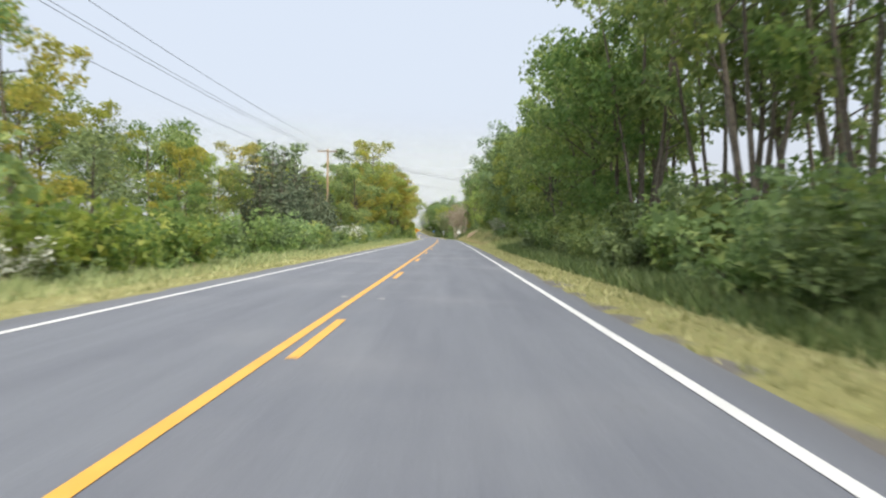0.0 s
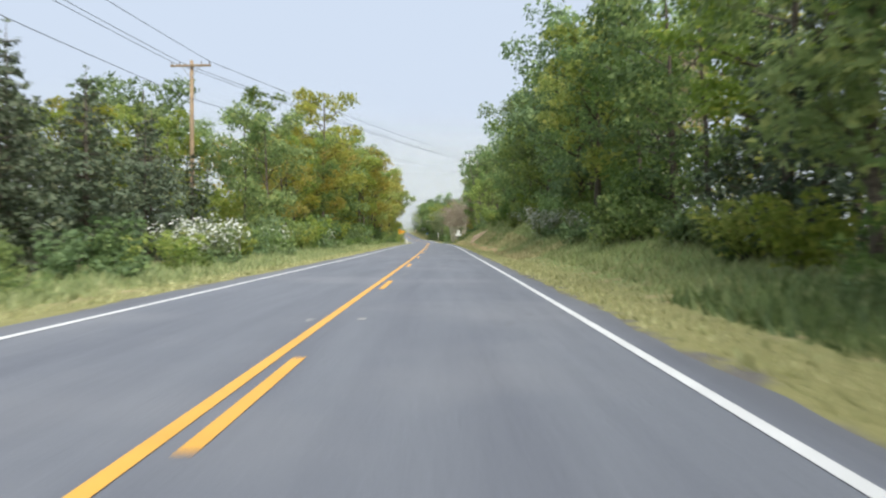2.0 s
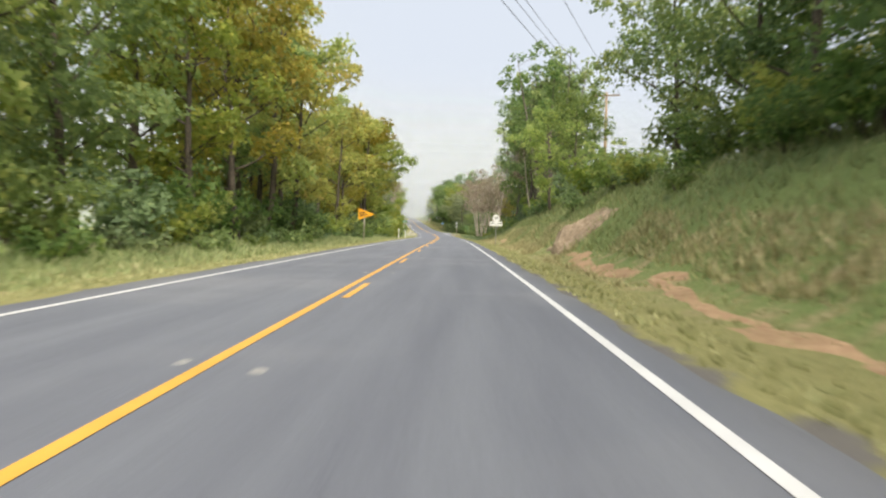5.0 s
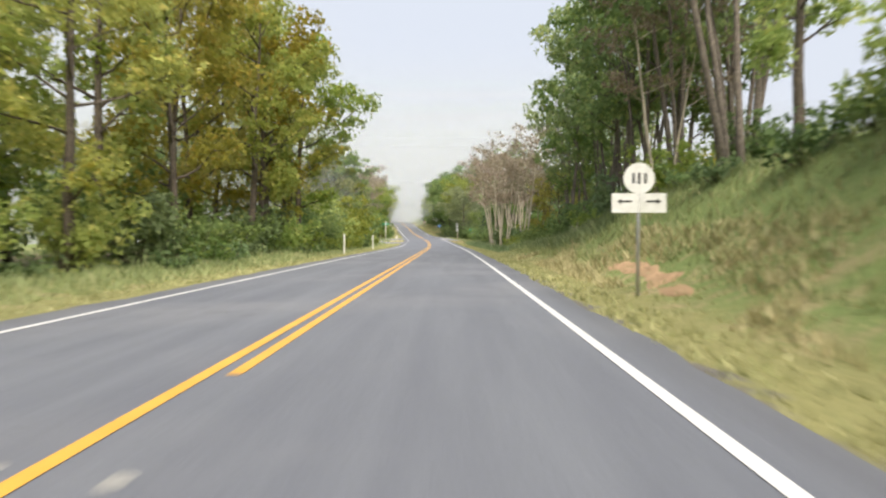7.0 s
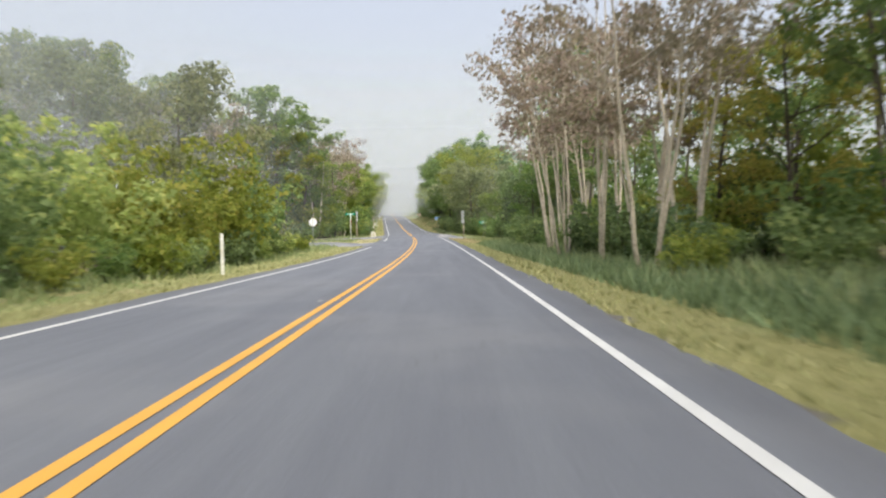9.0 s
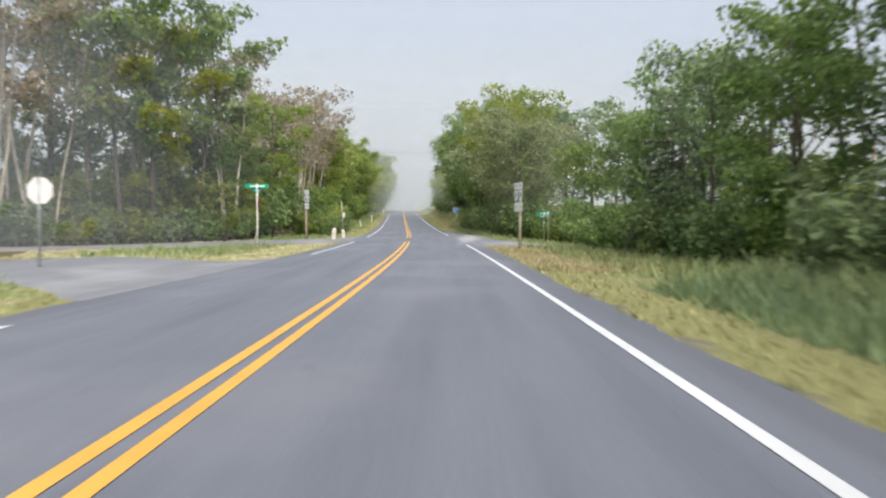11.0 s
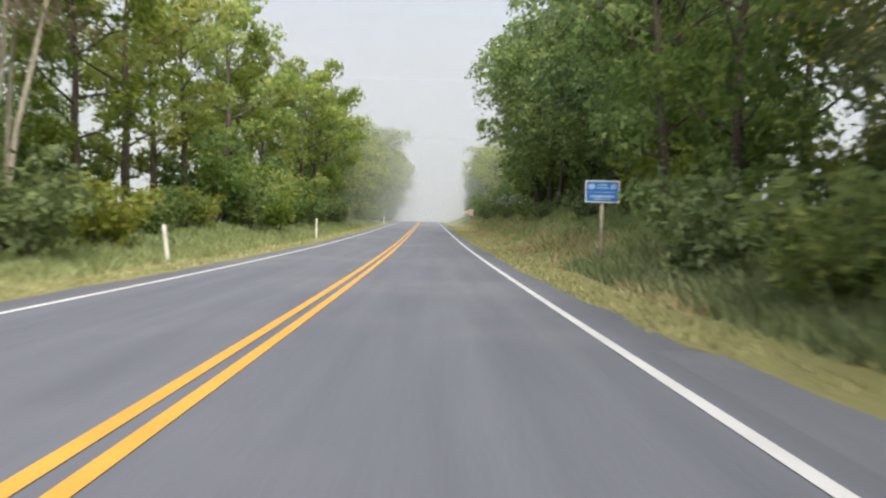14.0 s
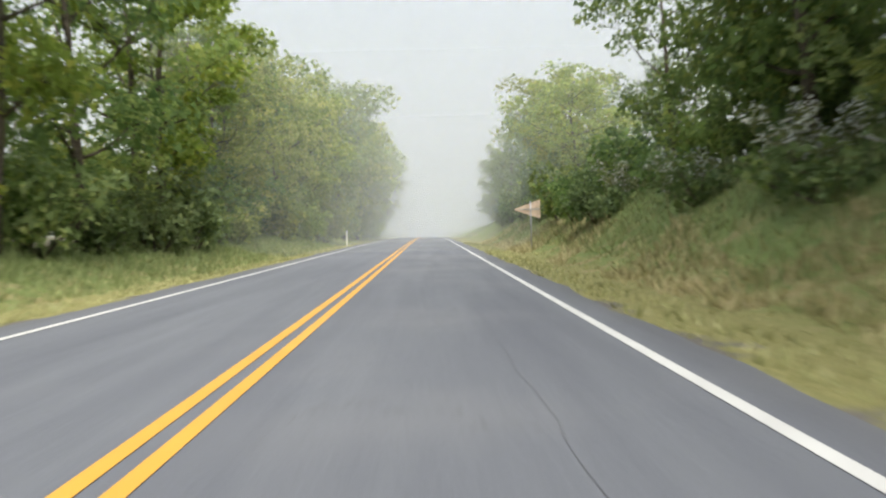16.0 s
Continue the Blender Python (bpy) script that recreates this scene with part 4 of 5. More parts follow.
stand(THICKET, 412, 470, 6.5, -15.5, -12.5, 0.6, 0.9, "thickets under the trees")
stand(UNDER, 400, 470, 4.5, -11.4, -9.8, 0.65, 0.95, "shrubs under the trees")
# east side
stand(THIN, -24, 42, 2.9, 10.2, 15.5, 0.9, 1.15, R)
stand(TALL[:1], 8, 34, 13, 11, 13, 0.9, 1.05, R)
stand(GREEN + LIGHT[:1], -24, 10, 6.5, 14.5, 18, 0.6, 0.85, R)
stand(TALL + GREEN[:1], 44, 56, 5.5, 11.5, 14, 0.8, 1.0, R)
stand(THIN, 55, 68, 2.6, 9.6, 13.5, 0.95, 1.1, R)
for s, lat, k in ((40, 10.4, 1.0), (46.5, 10.4, 1.08), (52, 10.6, 0.9)):
    place(wood.choice(GREEN), s, lat, k, wood.uniform(0, 360), group=R)
stand(BUSH[:1] + BUSH[2:], -20, 62, 3.0, 9.0, 10.6, 0.7, 1.1, "shrubs along the verge")
stand(BUSH[:1] + BUSH[2:] + WEED[1:], -12, 64, 2.3, 7.0, 8.6, 0.45, 0.9, "shrubs along the verge")
stand(UNDER, 0, 62, 6, 14, 18, 0.7, 1.1, "shrubs under the trees")
stand(GREEN + GREEN + DARK[:1] + LIGHT[:1], 69, 102, 4.8, 9.8, 12.4, 0.75, 1.0, R)
place(LIGHT[0], 93.5, 9.9, 0.95, 60, group=R)
place(LIGHT[1], 98.5, 10.6, 0.9, 160, group=R)
for s, lat, k in ((73, 12, 0.95), (79, 13, 1.0), (95, 13.5, 0.9)):
    place(CEDAR[wood.randrange(2)], s, lat, k, wood.uniform(0, 360), group="cedars beside the road")
stand(DARK[:1] + GREEN, 102, 160, 4.8, 10.4, 13.2, 0.8, 1.08, R)
stand(DARK[:1] + GREEN, 160, 170, 4.8, 12.5, 15, 0.75, 0.95, R)
stand(LOCUST[:1] + TALL[:1], 96, 166, 13, 15, 18, 0.85, 1.05, R)
stand(BUSH, 66, 196, 3.2, 9.4, 12, 0.55, 0.95, "shrubs on the bank")
for s, lat, k in ((96, 9.4, 0.5), (105.2, 8.5, 0.62), (107, 9.3, 0.5), (128, 9.2, 0.5), (119, 9.6, 0.45)):
    place(BLOOM[0], s, lat, k, wood.uniform(0, 360), group="flowering shrubs")
place(LIGHT[0], 190, 9.4, 0.6, 20, group=R)
place(GREEN[2], 184, 10.2, 0.62, 110, group=R)
place(LIGHT[1], 200, 10.6, 0.75, 220, group=R)
place(THIN[1], 205, 11, 1.1, 50, group=R)
place(THIN[2], 209, 12.5, 1.15, 150, group=R)
place(THIN[0], 213, 11.5, 1.1, 250, group=R)
place(LOCUST[0], 212, 10.5, 0.7, 90, group=R)
stand(THIN + TALL[:1], 215, 242, 2.7, 10.8, 16, 0.95, 1.15, R)
stand(BUSH[:1] * 2 + BUSH[1:], 208, 254, 3.6, 10.4, 12.4, 0.6, 0.95, "shrubs on the bank")
stand(BUSH[:2], 238, 256, 3.4, 7.4, 9.0, 0.4, 0.65, "shrubs along the verge")
for s, lat, k, turn in ((252.3, 7.2, 0.8, 30), (259, 7.4, 0.8, 150), (264.5, 7.2, 0.78, 260), (270.5, 7.6, 0.82, 10)):
    place(LOCUST[wood.randrange(3)], s, lat, k, turn, group=R)
stand(LOCUST, 256, 279, 4.2, 8.8, 12.5, 0.8, 0.94, R)
stand(THIN, 243, 256, 3.2, 12.8, 16, 0.9, 1.05, R)
stand(GREEN[:1] + DARK[:1], 254, 300, 8, 14.5, 18, 0.6, 0.8, R)
stand(BUSH[:1] + BUSH[2:], 254, 318, 2.8, 7.9, 10.6, 0.55, 0.9, "shrubs along the verge")
stand(BUSH, 256, 322, 3.8, 11, 13, 0.7, 1.0, "shrubs along the verge")
stand(THIN + LOCUST[:1], 282, 304, 3.8, 10.5, 14.5, 0.8, 1.0, R)
stand(DARK + GREEN[:1], 296, 318, 4.4, 12, 15.5, 0.55, 0.72, R)
place(CEDAR[0], 313, 10.6, 0.74, 30, group=R)
place(ROUND[2], 324.0, 11.0, 0.63, 70, group=R)
place(ROUND[2], 319.8, 12.8, 0.6, 190, group=R)
place(GREEN[1], 317, 13.5, 0.55, 20, group=R)
for s, lat, k in ((320.2, 9.6, 0.5), (321.8, 11.8, 0.55), (317.2, 10.2, 0.45), (313.5, 9.6, 0.4)):
    place(THICKET[0], s, lat, k, wood.uniform(0, 360), group="thickets before the crossing")
place(DARK[1], 308.5, 10.6, 0.52, 170, group=R)
place(GREEN[0], 304, 11.2, 0.6, 250, group=R)
# the great round trees past the crossing
for i, (s, lat, k) in enumerate(((350.5, 9.0, 0.78), (356, 10.6, 0.92), (367, 14.5, 1.02), (373, 11.5, 0.95), (379, 13, 0.95))):
    place(GREY[i % 2], s, lat, k, 70 * i, tall=0.92, group=R)
place(ROUND[1], 362, 10.2, 1.15, 200, group=R)
place(LIGHT[1], 367.5, 9.8, 1.0, 90, group=R)
for s, lat, k in ((352, 10.2, 0.6), (347.5, 11.4, 0.62), (357.5, 9.7, 0.55), (363, 10.0, 0.6), (344.5, 13.2, 0.55), (369, 10.4, 0.6)):
    place(THICKET[0], s, lat, k, wood.uniform(0, 360), label="dark green bushes under the great round trees", group="thickets under the trees")
for i in range(13):
    lat = 9.0 + i * 1.9
    edge = 333.6 - 0.55 * (lat - 3.4) + 4.0 + 8.6 * math.exp(-(lat - 3.4) / 1.8)
    back = 4.0 if 8 < lat < 14 else 0.0
    place(BUSH[wood.choice((0, 0, 1))], edge + back + wood.uniform(4.4, 5.6), lat, wood.uniform(0.5, 0.72), wood.uniform(0, 360), group="shrubs along the verge")
    place(BUSH[wood.choice((0, 2))], edge + wood.uniform(7.5, 10), lat + wood.uniform(-0.8, 0.8), wood.uniform(0.85, 1.15), wood.uniform(0, 360), group="shrubs along the verge")
stand(DARK[:1] + GREEN, 382, 418, 4.8, 9.2, 11.4, 0.92, 1.15, R)
stand(DARK[:1] + GREEN, 418, 432, 4.4, 9.2, 11, 1.0, 1.15, R)
stand(DARK + GREEN, 433, 447, 4.6, 11, 14, 0.8, 1.05, R)
stand(BUSH, 362, 470, 3.2, 9.8, 12.4, 0.55, 1.0, "shrubs on the bank")
stand(BUSH[2:] + BUSH[:1], 353, 380, 2.4, 7.0, 8.8, 0.5, 0.9, "shrubs along the verge")
stand(BUSH[2:] + BUSH[:1], 440, 480, 2.8, 7.6, 9.4, 0.6, 0.95, "shrubs on the bank")
for s, lat, k in ((427, 8.9, 0.55), (435, 9.0, 0.5), (441.5, 9.0, 0.55)):
    place(BLOOM[0], s, lat, k, wood.uniform(0, 360), group="flowering shrubs")
place(ROUND[0], 454, 9.8, 0.78, 15, tall=0.74, group=R)
place(ROUND[1], 460, 10.4, 0.8, 75, tall=0.76, group=R)
stand(GREEN + LIGHT[:1], 466, 530, 6, 9.5, 12, 0.5, 0.75, R)
# deeper rows of the wood
D = "trees deeper in the wood"
stand(BACK, 110, 190, 13, -27, -21, 0.7, 0.95, D)
stand(GREEN, -24, 60, 7, -28, -23, 0.3, 0.42, D)
stand(BACK, 372, 430, 16, -28, -22, 0.5, 0.65, D)
stand(BACK, 430, 520, 11, -24, -18, 0.6, 0.85, D)
stand(BACK, 82, 168, 8.0, 17.5, 24, 0.75, 1.05, D)
stand(BACK, 212, 262, 7.0, 24, 34, 0.5, 0.7, D)
stand(THICKET[:1], 212, 256, 6, 16.5, 19, 0.55, 0.75, "thickets before the crossing")
stand(BACK, -24, 60, 16, 40, 60, 0.5, 0.6, D)
stand(BACK, 372, 450, 8.0, 17, 23, 0.75, 1.05, D)
stand(BACK, 450, 520, 9.0, 15, 21, 0.5, 0.7, D)
stand(GREY + BACK, 300, 380, 16, 75, 120, 0.8, 1.1, D)
stand(WEED, 0, 300, 5.0, -8.6, -7.4, 0.6, 1.0, "weed clumps")
stand(WEED, 60, 210, 4.2, 8.4, 11, 0.7, 1.2, "weed clumps")
stand(WEED, 364, 440, 4.2, 8.2, 10.6, 0.7, 1.2, "weed clumps")
stand(UNDER, 246, 300, 4.2, 14.5, 18, 0.7, 1.0, "shrubs under the trees")
# gaps closed at the top of the bank and beside the thin trunks
for i, (s, lat, k) in enumerate(((399, 11.0, 0.95), (403.5, 10.6, 1.0), (408.5, 11.2, 1.0), (413, 12.5, 1.0))):
    place((DARK[0], GREEN[1])[i % 2], s, lat, k, 80 * i, group=R)
stand(UNDER[:1], 392, 440, 3.6, 11.8, 14.5, 0.75, 1.05, "shrubs under the trees")
place(LIGHT[0], 363.8, 8.8, 0.98, 120, group=R)
for i, (s, lat, k) in enumerate(((20.5, 12.8, 1.05), (24.5, 14.4, 1.1), (29, 15.6, 1.1), (215.5, 14.2, 1.05), (219, 12.8, 1.0), (223, 14.6, 1.1))):
    place((THIN + TALL)[i], s, lat, k, 65 * i, group=R)
place(RUST[0], 262, 12.5, 0.62, 200, group=R)
place(RUST[1], 256.5, 13.2, 0.66, 30, group=R)


# ---------- grass ----------
def grass(name, label, seed, count, s0, s1, lat0, lat1, h0, h1, material, keep=None, width=0.03):
    """Blades of grass on the ground between lat0 and lat1, one mesh."""
    g = np.random.default_rng(seed)
    s, lat = g.uniform(s0, s1, count), lat0 + (lat1 - lat0) * g.random(count)
    if keep is not None:
        ok = keep(s, lat)
        s, lat = s[ok], lat[ok]
    n = len(s)
    x, y, z = way(s, lat)
    p = np.stack([x, y, z + ground_up(s, lat) - 0.03], -1)
    h = g.uniform(h0, h1, n) * (0.7 + 0.5 * np.sin(s * 0.9 + lat * 2.1) ** 2)
    a = g.uniform(0, 6.283, n)
    side = np.stack([np.cos(a), np.sin(a), 0 * a], -1) * (width * (0.6 + 0.8 * g.random(n)))[:, None]
    tip = p + np.stack([g.normal(size=n) * 0.45 * h, g.normal(size=n) * 0.45 * h, h], -1)
    v = np.stack([p - side, p + side, tip], 1).reshape(-1, 3)
    me = bpy.data.meshes.new(name)
    me.vertices.add(n * 3)
    me.vertices.foreach_set("co", v.astype(np.float32).ravel())
    me.loops.add(n * 3)
    me.loops.foreach_set("vertex_index", np.arange(n * 3, dtype=np.int32))
    me.polygons.add(n)
    me.polygons.foreach_set("loop_start", np.arange(0, n * 3, 3, dtype=np.int32))
    me.materials.append(material)
    me.update(calc_edges=True)
    me.validate()
    return tagged(new(name, me), label, "grass", kind="stuff")


def clear_of_mouths(s, lat):
    mid0 = 333.6 - 0.55 * (lat - 3.4)
    east = (lat > 0) & (np.abs(s - mid0) < 4.0 + 8.8 * np.exp(-(np.abs(lat) - 3.4) / 1.8))
    mid = 341 - 1.35 * (-lat - 3.4)
    west = (lat < 0) & (np.abs(s - mid) < (6.3 + 5.5 * np.exp(-(-lat - 3.4) / 2.6)))
    mid2 = 302.5 + 0.35 * (-lat - 3.4)
    slip = (lat < 0) & (np.abs(s - mid2) < 3.4 + 6.2 * np.exp(-(-lat - 3.4) / 2.4))
    east = east | ((lat > 0) & (lat < shoulder_out(s) + 0.15) & (s > 329) & (s < 369))
    return ~(east | west | slip)


def off_dry(s, lat):
    """The verges close to the crossing carry dry grass in place of green."""
    return clear_of_mouths(s, lat) & ((s < 303) | (s > 332) | (np.random.RandomState(9).rand(len(s)) < 0.3))


grass("verge_grass", "short sun-bleached yellow-green mown verge grass", 1, 64000, -4, 470, 3.92, 6.8, 0.06, 0.16, M_GRASS, off_dry)
grass("verge_grass", "short sun-bleached yellow-green mown verge grass", 2, 56000, -4, 470, -7.0, -4.25, 0.06, 0.16, M_GRASS, off_dry)
grass("long_grass", "long green grass at the foot of the trees", 3, 52000, -4, 470, -10.5, -6.6, 0.14, 0.42, M_GRASS_LONG, clear_of_mouths)


def off_clay(s, lat):
    bare = np.zeros(len(s), bool)
    for s0, s1, low, high in SCARS:
        bare |= (s > s0 + 1) & (s < s1 - 1) & (lat > low - 0.1) & (lat < high + 0.1)
    return ~bare


on_bank = lambda s, lat: ((s > 72) & (s < 222)) | (s > 372)
grass("long_grass", "long green grass at the foot of the trees", 4, 110000, -4, 470, 6.4, 13, 0.15, 0.42, M_GRASS_LONG, lambda s, lat: clear_of_mouths(s, lat) & off_clay(s, lat))
grass("bank_grass", "dry tan grass on the cut bank", 5, 120000, 92, 470, 5.3, 8.0, 0.10, 0.34, M_GRASS_DRY, lambda s, lat: on_bank(s, lat) & clear_of_mouths(s, lat) & off_clay(s, lat) & (np.sin(s * 0.23 + lat * 0.8) + np.sin(s * 0.61 - lat * 1.3) > -0.1))
for seed, s0, s1, n in ((21, -4, 66, 16000), (22, 238, 298, 12000), (23, 352, 384, 8000)):
    grass("tall_grass", "tall dark green grass close behind the mown verge", seed, n, s0, s1, 5.5, 8.2, 0.2, 0.55, M_GRASS_DARK, clear_of_mouths, 0.035)
grass("tall_grass", "tall dark green grass at the foot of the bank", 24, 11000, 212, 240, 7.2, 11.5, 0.25, 0.6, M_GRASS_DARK, clear_of_mouths, 0.035)
grass("tall_grass", "tall lush green grass beyond the mown verge", 8, 12000, 232, 300, 7.0, 10.2, 0.25, 0.7, M_GRASS_LONG, clear_of_mouths, 0.035)
for seed, s0, s1, n in ((31, 0, 240, 26000), (32, 376, 470, 11000)):
    grass("long_grass", "green grass between the mown strip and the trees", seed, n, s0, s1, -8.4, -5.5, 0.14, 0.34, M_GRASS_LONG, clear_of_mouths)
grass("island_grass", "dry yellow grass on the traffic island", 6, 34000, 303, 338, -14, -4.3, 0.05, 0.15, M_GRASS_DRY, clear_of_mouths)
grass("dry_grass", "dry tan grass on the worn verge by the crossing", 7, 15000, 303, 331, 4.1, 8.2, 0.05, 0.16, M_GRASS_DRY, clear_of_mouths)


# ---------- signs, posts, poles ----------
def stood(name, label, category, s, lat, turn=0.0, group=""):
    root = new(name)
    root.matrix_basis = Matrix.Translation(surf(s, lat)) @ pose(0, 0, 0, 0, 0, heading(s) + turn)
    return tagged(root, label, category, group)


def lettering(text, size, material, x, y, z):
    """Letters as a mesh in the xz plane, facing -y."""
    cu = bpy.data.curves.new("lettering", "FONT")
    cu.body, cu.size, cu.align_x, cu.align_y, cu.extrude = text, size, "CENTER", "CENTER", 0.001
    tmp = bpy.data.objects.new("lettering", cu)
    scene.collection.objects.link(tmp)
    me = bpy.data.meshes.new_from_object(tmp.evaluated_get(bpy.context.evaluated_depsgraph_get()))
    bpy.data.objects.remove(tmp)
    me.transform(Matrix.Translation((x, y, z)) @ pose(0, 0, 0, 90, 0, 0))
    me.materials.clear()
    me.materials.append(material)
    return me


def round_post(root, height, radius, material, name="post"):
    rnd = random.Random(int(height * 100))
    pts = [(0, 0.03, -0.5), (rnd.uniform(-0.006, 0.006), 0.03, height * 0.5), (0, 0.03, height)]
    return part(name, tube_mesh(name, pts, [radius * 1.06, radius, radius * 0.97], material, 10), root)


ARROW = [(-0.16, 0.0), (-0.07, 0.06), (-0.08, 0.018), (0.13, 0.018), (0.13, -0.018), (-0.08, -0.018), (-0.07, -0.06)]


def route_marker():
    root = stood("route_marker", "white round route marker over two white arrow plates", "road sign", 195.6, 5.5)
    g0 = float(ground_up(195.6, 5.5))
    round_post(root, 2.5 - g0, 0.035, M_STEEL)
    disc = part("disc", plate_mesh("disc", [(0.305 * math.cos(a), 0.305 * math.sin(a)) for a in np.linspace(0, 2 * math.pi, 33)[:-1]], 0.004, M_SIGN_WHITE, (0, -0.02, 2.22 - g0)), root)
    for x, h in ((-0.11, 0.2), (0.0, 0.22), (0.12, 0.2)):
        part("numeral_bar", box_mesh("numeral_bar", (0.05, 0.003, h), M_SIGN_BLACK, (x, -0.024, 2.22 - g0), 0), disc)
    for x, f in ((-0.27, 1), (0.27, -1)):
        pl = part("arrow_plate", plate_mesh("arrow_plate", round_rect(0.53, 0.38, 0.03), 0.004, M_SIGN_WHITE, (x, -0.02, 1.74 - g0)), root)
        part("arrow", plate_mesh("arrow", [(f * a, b) for a, b in ARROW], 0.003, M_SIGN_BLACK, (x, -0.024, 1.77 - g0)), pl)


def pennant(s, lat, up, back):
    label = "bare metal back of a pennant-shaped road sign" if back else "amber pennant-shaped warning sign with dark lettering"
    root = stood("pennant_sign", label, "road sign", s, lat, 180 if back else 0)
    g0 = float(ground_up(s, lat))
    round_post(root, up + 0.35 - g0, 0.035, M_STEEL if back else M_POST)
    face = part("face", plate_mesh("face", [(-0.40, -0.42), (0.70, -0.03), (0.72, 0.0), (0.70, 0.03), (-0.40, 0.42), (-0.44, 0.40), (-0.44, -0.40)], 0.004, M_SIGN_BACK if back else M_SIGN_AMBER, (0, -0.03, up - g0)), root)
    if not back:
        for z, w in ((0.13, 0.42), (0.0, 0.62), (-0.13, 0.42)):
            part("word_bar", box_mesh("word_bar", (w, 0.003, 0.07), M_SIGN_BLACK, (-0.36 + w / 2, -0.034, up + z - g0), 0), face)
    else:
        part("brace", box_mesh("brace", (0.9, 0.02, 0.05), M_STEEL, (0.05, -0.005, up - g0), 0.004), root)


SHIELD = [(-0.27, 0.30), (0.27, 0.30), (0.27, -0.02), (0.235, -0.13), (0.15, -0.23), (0.0, -0.31), (-0.15, -0.23), (-0.235, -0.13), (-0.27, -0.02)]


def route_assembly(s, lat, top, turn, split_arrows, posts):
    """A wide direction plate over two route shields and arrow plates, on one or two posts."""
    root = stood("route_assembly", "two white route shields with direction and arrow plates on a post", "road sign", s, lat, turn, "route sign assemblies")
    g0 = float(ground_up(s, lat))
    top -= g0
    for x in posts:
        pts = [(x * 1.3, 0.03, -0.5), (x + 0.012, 0.03, top * 0.5), (x, 0.03, top - (0.0 if x == posts[0] else 0.5))]
        part("post", tube_mesh("post", pts, [0.082, 0.076, 0.07] if x == posts[0] else [0.042, 0.038, 0.035], M_POST if x == posts[0] else M_POLE, 10), root)
    pl = part("direction_plate", plate_mesh("direction_plate", round_rect(1.14, 0.33, 0.03), 0.004, M_SIGN_WHITE, (0, -0.06, top - 0.165)), root)
    for x in (-0.29, 0.29):
        part("word_bar", box_mesh("word_bar", (0.34, 0.003, 0.075), M_SIGN_GREY, (x, -0.064, top - 0.165), 0), pl)
        sh = part("shield", plate_mesh("shield", SHIELD, 0.004, M_SIGN_WHITE, (x, -0.06, top - 0.67)), root)
        part("shield_rim", plate_mesh("shield_rim", [(0.93 * u, 0.93 * v) for u, v in SHIELD], 0.003, M_SIGN_BLACK, (x, -0.0625, top - 0.67)), sh)
        part("shield_field", plate_mesh("shield_field", [(0.88 * u, 0.88 * v) for u, v in SHIELD], 0.003, M_SIGN_WHITE, (x, -0.0645, top - 0.67)), sh)
        part("number", lettering("24", 0.38, M_SIGN_BLACK, x, -0.067, top - 0.63), sh)
        f = 1 if x < 0 else -1
        if split_arrows:
            ar = part("arrow_plate", plate_mesh("arrow_plate", round_rect(0.53, 0.40, 0.03), 0.004, M_SIGN_WHITE, (x, -0.06, top - 1.21)), root)
        elif x < 0:
            ar = part("arrow_plate", plate_mesh("arrow_plate", round_rect(1.12, 0.44, 0.03), 0.004, M_SIGN_WHITE, (0, -0.06, top - 1.22)), root)
        part("arrow", plate_mesh("arrow", [(f * u, v) for u, v in ARROW], 0.003, M_SIGN_BLACK if split_arrows else M_SIGN_GREY, (x, -0.064, top - 1.21)), ar)
    for z in (0.30, 0.45, 1.05):
        part("crossbar", box_mesh("crossbar", (1.0, 0.02, 0.05), M_STEEL, (0, -0.045, top - z), 0.003), root)


def stop_shape(r):
    return [(r * math.cos(radians(22.5 + 45 * i)), r * math.sin(radians(22.5 + 45 * i))) for i in range(8)]


def street_sign(s, lat, top, turn, with_stop):
    root = stood("street_sign", "two crossed green street name blades on a post", "street sign", s, lat, turn, "street signs")
    g0 = float(ground_up(s, lat))
    top -= g0
    round_post(root, top, 0.045, M_STEEL if not with_stop else M_PLASTIC)
    for ang, z in ((0, top - 0.10), (68, top - 0.32)):
        rot = pose(0, 0, 0, 0, 0, ang)
        me = plate_mesh("name_blade", round_rect(1.15, 0.22, 0.02), 0.006, M_SIGN_GREEN)
        me.transform(Matrix.Translation((0, 0.03, z)) @ rot)
        bl = part("name_blade", me, root)
        for f in (-1, 1):
            w = box_mesh("word_bar", (0.72, 0.003, 0.06), M_SIGN_WHITE, (0.02, f * 0.005, 0), 0)
            w.transform(Matrix.Translation((0, 0.03, z)) @ rot)
            part("word_bar", w, bl)
    if with_stop:
        me = plate_mesh("stop_plate", stop_shape(0.38), 0.004, M_SIGN_RED)
        me.transform(Matrix.Translation((0, 0.03, top - 0.95)) @ pose(0, 0, 0, 0, 0, 85) @ Matrix.Translation((0, -0.06, 0)))
        part("stop_plate", me, root, "red octagonal stop plate")


